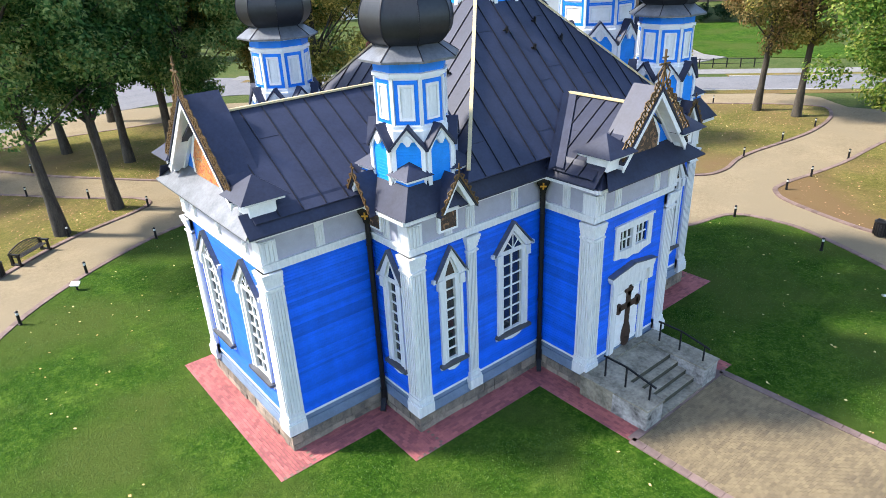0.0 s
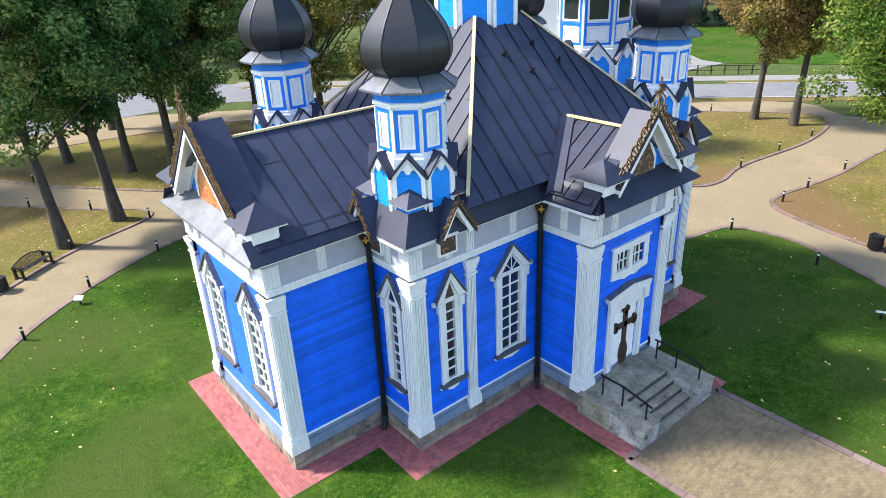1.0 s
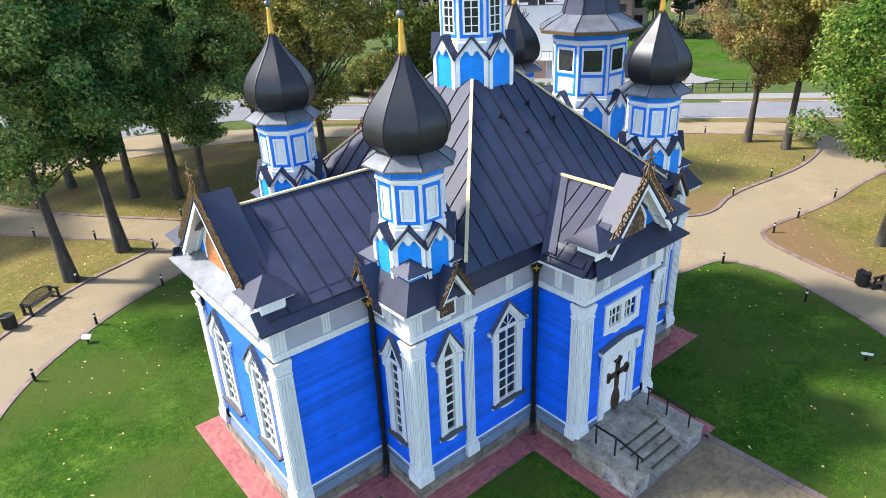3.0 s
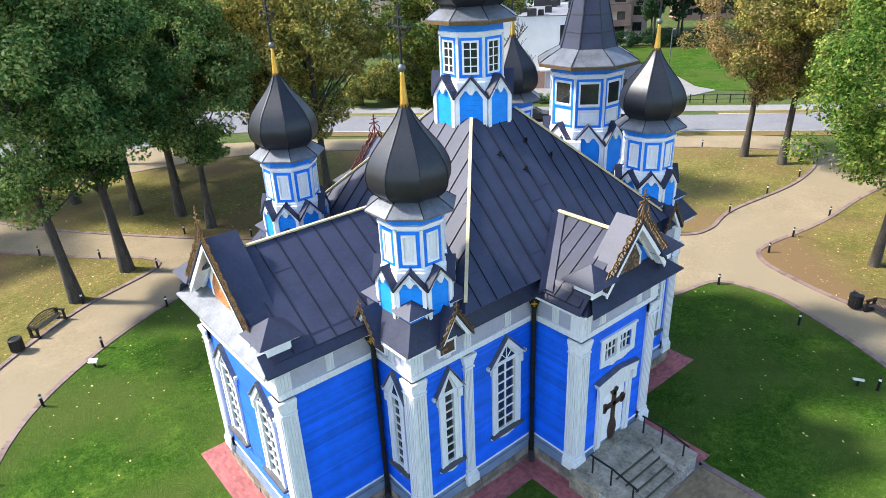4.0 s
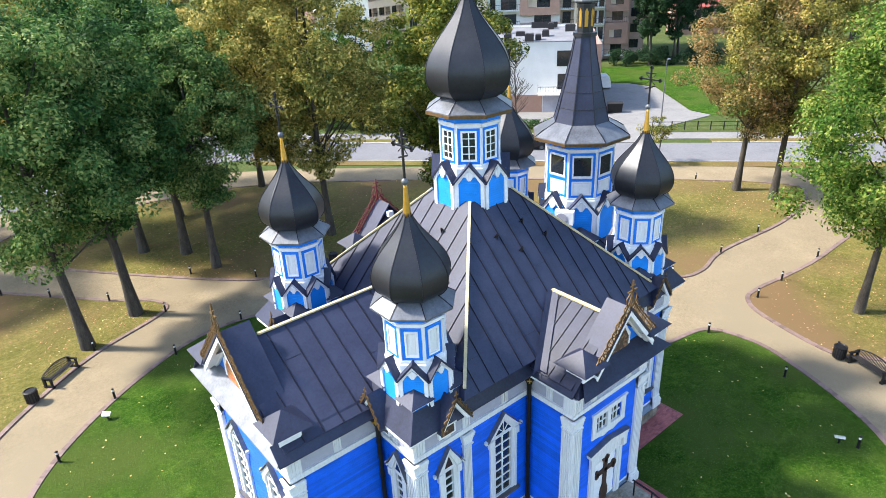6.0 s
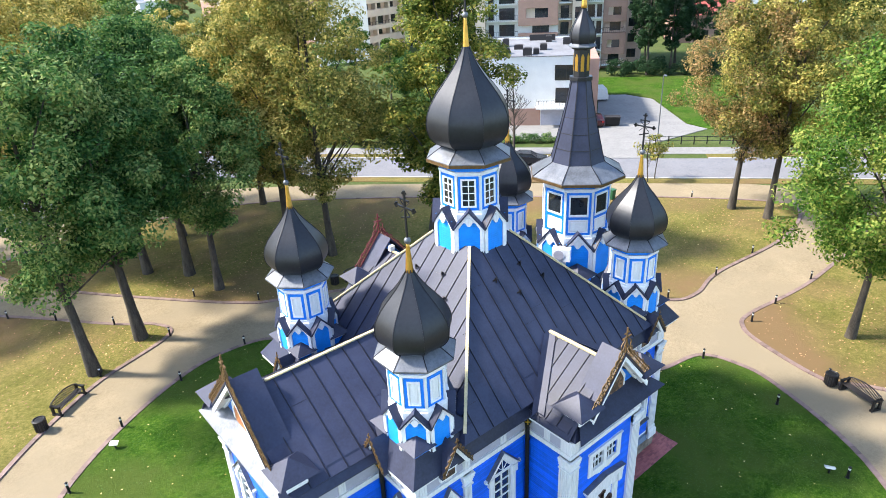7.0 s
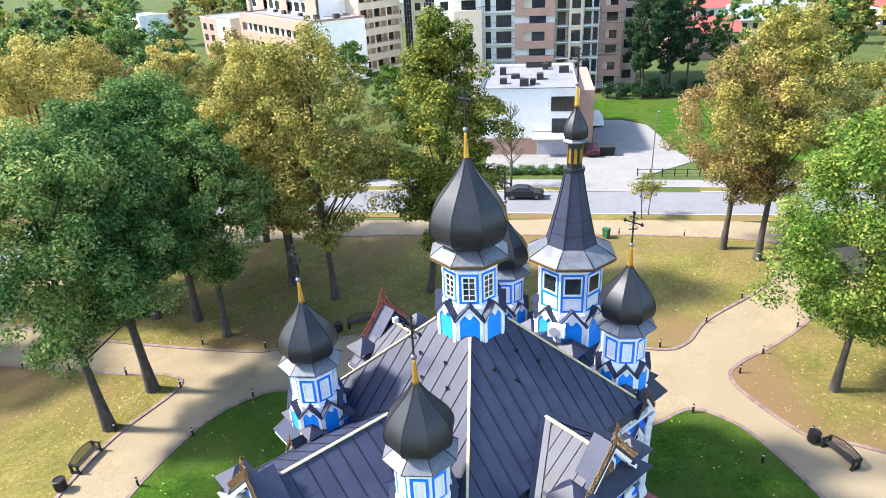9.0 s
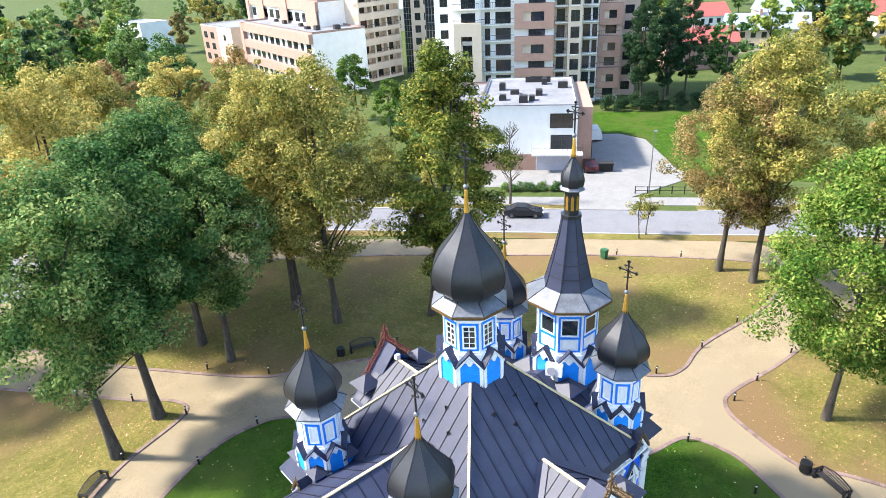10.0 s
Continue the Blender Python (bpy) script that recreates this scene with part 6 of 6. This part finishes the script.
# wing standing back, with open loggias between cream bands
b = house("apartment_wing", "cream apartment wing with loggias and a glazed stairwell", -38.5, 88.2, 57)
WL, WH = 13.4, 27.5
volume(b, 0, WL, 1.6, 14, WH, PLC)
for k in range(9):
    z = .4 + 2.95 * k
    part("cream_band", Geo().box(-.3, WL, 0, 1.58, z - .75, z + .25 + .55 * (k % 2)), PLC, b, "cream band under the loggias")
    for x in (2.2, 6.4, 10.6):
        win(b, x, 1.6, z + .35, 2.6 if k % 2 == 0 else 1.6, 1.8)
    if k % 2 == 0:
        for i in range(12):
            part("railing_bar", Geo().box(.5 + i * 1.1, .56 + i * 1.1, .06, .12, z + .25, z + 1.0), BLACK, b)
        part("hand_rail", Geo().box(.3, WL - .3, .05, .13, z + 1.0, z + 1.06), BLACK, b)
for x in (-.3, 4.2, 8.5, WL - .5):
    part("pier", Geo().box(x, x + .5, .1, 1.58, 0, WH), PLC, b, "cream pier")
flat_roof(b, 0, WL, 1.6, 14, WH, PLW)
b = house("apartment_link", "cream apartment range with windows between glazed stairs", -30.6, 100.6, 4)
volume(b, 2.0, 12.6, 0, 14, 28, PLC)
stair_strip(b, .1, 1.95, .8, 28)
for k in range(9):
    z = 1.2 + 2.95 * k
    for x, w in ((3.6, 1.3), (6.4, 2.2), (9.8, 2.4)):
        win(b, x, 0, z, w, 1.6)
    if k % 2:
        balcony(b, 4.8, 11.6, 0, z - .3, 1.1, PLC)
flat_roof(b, 2.0, 12.6, 0, 14, 28, PLW)
# lower brown and white block, seen on its corner
c = house("brown_block", "low brown-banded apartment block with a blank white gable", -75, 105.7, -47)
L = 43
volume(c, 0, L, 0, 13, 13.4, PLW)
for z0, z1 in ((0, 1.4), (3.4, 5.4), (7.4, 9.4), (11.4, 13.5)):
    part("brown_band", Geo().box(-.1, L + .12, -1.0, -.004, z0, z1), PLB, c, "brown cladding band")
part("end_pier", Geo().box(-.6, 1.4, -1.05, -.004, 0, 13.5), PLB, c, "brown end pier")
for z in (1.6, 5.5, 9.5):
    for i in range(11):
        win(c, 4.5 + i * 3.6, 0, z, 2.3 if i % 3 else 1.4, 1.7)
flat_roof(c, 0, L, 0, 13, 13.5, PLB)
roof_units(c, ((8, 6), (16, 5), (20, 8), (26, 5), (31, 8), (35, 5), (39, 8), (37, 4), (24, 9), (33, 3.5)), 13.52, 9)
c = house("upper_block", "brown and white apartment block behind the lower one", -79, 120, -47)
volume(c, 0, 46, 0, 13, 19, PLW)
for z0, z1 in ((0, 13), (17, 19.1)):
    part("brown_band", Geo().box(-.1, 46.1, -.6, -.004, z0, z1), PLB, c, "brown cladding band")
for x0, x1 in ((-.1, 2), (8, 13), (24, 29), (40, 46.1)):
    part("brown_bay", Geo().box(x0, x1, -.8, -.604, 12, 19.2), PLB, c, "brown clad bay")
for i in range(10):
    win(c, 4 + i * 4.2, 0, 14.2, 2.6, 2.0)
flat_roof(c, 0, 46, 0, 13, 19.1, PLB)
roof_units(c, ((10, 6), (20, 5), (30, 8)), 19.12, 12)
# cream block and a small white house farther off
d = house("cream_block", "cream apartment block with brown loggias", -99, 128, -42)
volume(d, 0, 12, 0, 22, 11, PLB)
volume(d, 12.002, 22, 0, 22, 11, PLC)
for k in range(3):
    z = 1.4 + 3.1 * k
    for x in (3, 8):
        win(d, x, 0, z, 2.4, 1.7)
    for y in (4, 9, 14, 19):
        win(d, 22, y, z, 1.3, 1.4, "right")
    win(d, 17, 0, z, 1.4, 1.4)
flat_roof(d, 0, 22, 0, 22, 11, PLC)
w = house("far_white_house", "plain white flat-roofed house among trees", -152, 165, -30)
volume(w, 0, 18, 0, 12, 9, PLW)
for x in (9, 12):
    win(w, x, 0, 5, 1.4, 1.6)
flat_roof(w, 0, 18, 0, 12, 9, PLW)


def gabled(s, n, turn, L, D, h, m, rm, label, rows=2):
    e = house("gabled_house", label, s, n, turn)
    volume(e, 0, L, 0, D, h, m)
    part("roof", Geo().loft([(-.4, -.5, h), (-.4, D + .5, h), (-.4, D / 2, h + D * .36)], [(L + .4, -.5, h), (L + .4, D + .5, h), (L + .4, D / 2, h + D * .36)]), rm, e)
    part("chimney", Geo().box(L * .4, L * .4 + .7, D * .4, D * .4 + .7, h + 1, h + D * .36 + 1), PLB, e)
    for k in range(rows):
        for i in range(int(L / 2.6)):
            win(e, 1.4 + i * 2.6, 0, 1.2 + 2.8 * k, 1.1, 1.3)


gabled(34, 96, 10, 16, 9, 6, PLB, TILE, "brick house with a red sheet roof")
gabled(52, 120, -8, 20, 10, 6, PLC, TILEB, "long house with a blue-grey sheet roof")
gabled(44, 150, 14, 18, 10, 6, PLW, TILE, "white house with a red sheet roof")
gabled(72, 160, 0, 18, 10, 6, PLP, TILEB, "pale house with a grey sheet roof")
gabled(20, 170, 5, 20, 10, 8, PLW, TILE, "white house with a red roof among trees")
gabled(-70, 190, 5, 24, 11, 8, PLC, TILEB, "cream house with a grey roof among trees")
gabled(-120, 215, -5, 24, 11, 8, PLW, TILEB, "white house with a grey roof among trees")
gabled(98, 140, 5, 18, 10, 6, PLC, TILE, "cream house with a red roof among trees")
# parking place, drive and lawn between the houses
def patch(name, pts, z, m, label, category):
    q = [R0 + RD * s + RN * n for s, n in pts]
    return sheet(name, [(v.x, v.y) for v in q], z, m, label, category)


patch("drive", [(7.5, 7.0), (14.6, 7.0), (15, 11.4), (24.6, 19.6), (22.4, 22.2), (20.2, 37.6), (16.5, 41), (12.2, 41), (10.8, 24), (-4, 21.9), (-4, 15), (7.8, 14.5)], .05, SIDE, "pale grey paved drive and parking place", "parking")
patch("lawn", [(24.8, 19.8), (40, 17), (44, 56), (12, 56), (12.4, 41.3), (16.7, 41.3), (20.5, 37.8), (22.7, 22.3)], .045, GRASS, "bright green lawn beside the parking place", "lawn")
hr = random.Random(2)
hh = [(*(R0 + RD * hr.uniform(15, 34) + RN * hr.uniform(56, 60)).xy, hr.uniform(.6, 2.6), 1.0) for _ in range(60)]
hd = thing("tall_hedge", "dark tall hedge behind the green lawn", "hedge")
part("foliage", quick_mesh("foliage", crown_geo(hr, hh, 150, .16), LEAF["pine"]), None, hd)


# ---- red brick apron round the church ----
apron = sheet("apron", [(-.1, -.1), (.1, -.1), (.1, .1), (-.1, .1)], -.05, JOINT, "red brick paving apron round the church", "paving")
O = 1.04
rects = [(AX - O, AX + .1, -AY - O, AY + O), (AX + .1, -HX - .0, -AY - O, -AY), (-HX - O, -HX, -HY - O, -AY - O), (-HX, DC - DX - O, -HY - O, -HY), (DC - DX - O, DC - DX, -9.75, -HY),
         (DC + DX, HX + O, -HY - O, -HY), (HX, HX + O, -HY, HY + O), (DC + DX, DC + DX + .75, -9.75, -HY - O), (AX + .1, -HX, AY, AY + O), (-HX - O, -HX, AY + O, HY + O), (-HX, HX, HY, HY + O)]
bed = Geo()
near, far = [], Geo()
for x0, x1, y0, y1 in rects:
    bed.box(x0, x1, y0, y1, -.05, .042)
    along_x = (x1 - x0) > (y1 - y0)
    L, W = ((x1 - x0), (y1 - y0)) if along_x else ((y1 - y0), (x1 - x0))
    nr, nc = round(W / .104), round(L / .208)
    bw, bl = W / nr, L / nc
    for r in range(nr):
        for c in range(nc):
            u = (c + .5 * (r % 2)) * bl
            ul = bl if u + bl <= L + .01 else L - u
            a = (x0 + u, x0 + u + ul, y0 + r * bw, y0 + (r + 1) * bw) if along_x else (x0 + r * bw, x0 + (r + 1) * bw, y0 + u, y0 + u + ul)
            whole = abs(ul - bl) < .001
            if whole and x0 == AX - O and a[3] < -1.2 and a[0] < AX - .12:
                near.append((a, along_x, bl, bw))
            else:
                far.box(a[0] + .004, a[1] - .004, a[2] + .004, a[3] - .004, .03, .055)
part("bedding", bed, JOINT, apron, "dark sand joints", pose(CX, CY, 0))
tagged(part("bricks", quick_mesh("bricks", far, BRICKJ), None, apron, "red paving bricks in running bond", pose(CX, CY, 0)), kind="stuff")
brick_me = {}
for i, (a, ax, bl, bw) in enumerate(near):
    if i >= 300:
        break
    key = ax
    if key not in brick_me:
        brick_me[key] = Geo().loft([(-(a[1] - a[0]) / 2 + .004, -(a[3] - a[2]) / 2 + .004, .03), ((a[1] - a[0]) / 2 - .004, -(a[3] - a[2]) / 2 + .004, .03), ((a[1] - a[0]) / 2 - .004, (a[3] - a[2]) / 2 - .004, .03), (-(a[1] - a[0]) / 2 + .004, (a[3] - a[2]) / 2 - .004, .03)], [(-(a[1] - a[0]) / 2 + .008, -(a[3] - a[2]) / 2 + .008, .055), ((a[1] - a[0]) / 2 - .008, -(a[3] - a[2]) / 2 + .008, .055), ((a[1] - a[0]) / 2 - .008, (a[3] - a[2]) / 2 - .008, .055), (-(a[1] - a[0]) / 2 + .008, (a[3] - a[2]) / 2 - .008, .055)]).mesh("brick", BRICK)
    part("brick", brick_me[key], None, apron, "", pose(CX + (a[0] + a[1]) / 2, CY + (a[2] + a[3]) / 2, 0))
if len(near) > 300:
    rest = Geo()
    for a, *_ in near[300:]:
        rest.box(a[0] + .004, a[1] - .004, a[2] + .004, a[3] - .004, .03, .055)
    tagged(part("bricks", quick_mesh("bricks", rest, BRICKJ), None, apron, "red paving bricks in running bond", pose(CX, CY, 0)), kind="stuff")

# paving blocks of the entrance walk
PAVB = mat("tan_paver_block", (0.21, 0.16, 0.09), 0.85, col2=(0.12, 0.092, 0.055), scale=.8, fine=16, isl=.35)
wb = Geo()
for r in range(130):
    for c in range(25):
        x = -2.5 + c * .2 + .1 * (r % 2)
        y = -9.62 - r * .104
        if x + .2 <= 2.52 and y > -22:
            wb.box(x + .004, x + .196, y - .1, y, .04, .058)
tagged(part("paving_blocks", quick_mesh("paving_blocks", wb, PAVB), None, walkway, "tan paving blocks in running bond"), kind="stuff")

# ---- fallen leaves and grass tufts ----
rl = np.random.RandomState(5)


def scatter(name, pts, size, m, label, z, up=.35):
    n = len(pts)
    a = rl.uniform(0, 6.283, n)
    s = size * rl.uniform(.6, 1.4, n)
    u = np.stack([np.cos(a), np.sin(a), rl.uniform(-up, up, n)], 1) * s[:, None]
    v = np.stack([-np.sin(a), np.cos(a), rl.uniform(-up, up, n)], 1) * (s * .7)[:, None]
    c = np.concatenate([pts, np.full((n, 1), z)], 1)
    q = np.stack([c - u, c - v, c + u, c + v], 1).reshape(-1, 3)
    g = Geo()
    g.v = [tuple(p) for p in q.tolist()]
    g.f = [(4 * i, 4 * i + 1, 4 * i + 2, 4 * i + 3) for i in range(n)]
    ob = new(name, quick_mesh(name, g, m))
    return tagged(ob, label, "leaves", kind="stuff")


def ring_pts(n, r0, r1, cx=-1.5, cy=0):
    a, r = rl.uniform(0, 6.283, n), np.sqrt(rl.uniform(r0 * r0, r1 * r1, n))
    return np.stack([cx + r * np.cos(a), cy + r * np.sin(a)], 1)

def inside(pts, loop):
    """Which points lie in the outline."""
    hit = np.zeros(len(pts), bool)
    for (x0, y0), (x1, y1) in zip(loop, loop[1:] + loop[:1]):
        if y0 != y1:
            cross = (y0 > pts[:, 1]) != (y1 > pts[:, 1])
            hit ^= cross & (pts[:, 0] < (x1 - x0) * (pts[:, 1] - y0) / (y1 - y0) + x0)
    return hit


# blades of grass over the lawn round the church
gp = ring_pts(130000, 8, 18.8)
gp = gp[~((np.abs(gp[:, 0]) < 8.6) & (np.abs(gp[:, 1]) < 6.2)) & ~((gp[:, 0] < -6) & (gp[:, 0] > -11.8) & (np.abs(gp[:, 1] - .2) < 4.3)) & ~((np.abs(gp[:, 0]) < 3.2) & (gp[:, 1] < -5))]
gp = gp[inside(gp, LAWN_LOOP)]
gn = len(gp)
ga, gh, gw = rl.uniform(0, 6.283, gn), rl.uniform(.02, .055, gn), rl.uniform(.008, .02, gn)
gc = np.concatenate([gp, np.full((gn, 1), .03)], 1)
gu = np.stack([np.cos(ga), np.sin(ga), np.zeros(gn)], 1) * gw[:, None]
gt = np.stack([rl.uniform(-.05, .05, gn), rl.uniform(-.05, .05, gn), gh], 1)
gg = Geo()
gg.v = [tuple(q) for q in np.stack([gc - gu, gc + gu, gc + gt], 1).reshape(-1, 3).tolist()]
gg.f = [(3 * i, 3 * i + 1, 3 * i + 2) for i in range(gn)]
GBLADE = mat("grass_blades", (0.095, 0.16, 0.02), 0.7, col2=(0.03, 0.085, 0.008), scale=.6, fine=6, isl=.6, bump=0)
tagged(new("grass_blades", quick_mesh("grass_blades", gg, GBLADE)), "short mown grass blades on the lawn", "grass", kind="stuff")

YLEAF = mat("fallen_yellow_leaf", (0.75, 0.6, 0.26), 0.6, col2=(0.5, 0.33, 0.1), scale=9, isl=.8)
BLEAF = mat("fallen_brown_leaf", (0.38, 0.2, 0.1), 0.7, col2=(0.17, 0.09, 0.045), scale=9, isl=.8)
p = ring_pts(330, 9, 18.2)
p = p[(np.abs(p[:, 0]) > 11.8) | (np.abs(p[:, 1]) > 7.6) | ((p[:, 0] > -6) & (p[:, 1] < -7.3))]
p = p[~((np.abs(p[:, 0]) < 2.7) & (p[:, 1] < -5))]
p = p[inside(p, LAWN_LOOP)]
scatter("fallen_leaves", p, .05, YLEAF, "pale yellow fallen leaves on the lawn", .06)
far = np.concatenate([rl.normal((c[0], c[1]), 4.5, (600, 2)) for c in ((-12, 23), (-8, 26), (-2, 30), (8, 28), (14, 21), (37, 8), (38, 4), (25, -9), (30, -8), (12, 32), (24, 14))])

on_lawn = np.zeros(len(far), bool)
for loop in DRY_LAWNS:
    on_lawn |= inside(far, loop)
far = far[on_lawn]
scatter("fallen_leaves", far, .06, BLEAF, "brown fallen leaves under the park trees", .06)
scatter("fallen_leaves", far[::12], .055, YLEAF, "yellow fallen leaves under the park trees", .062)
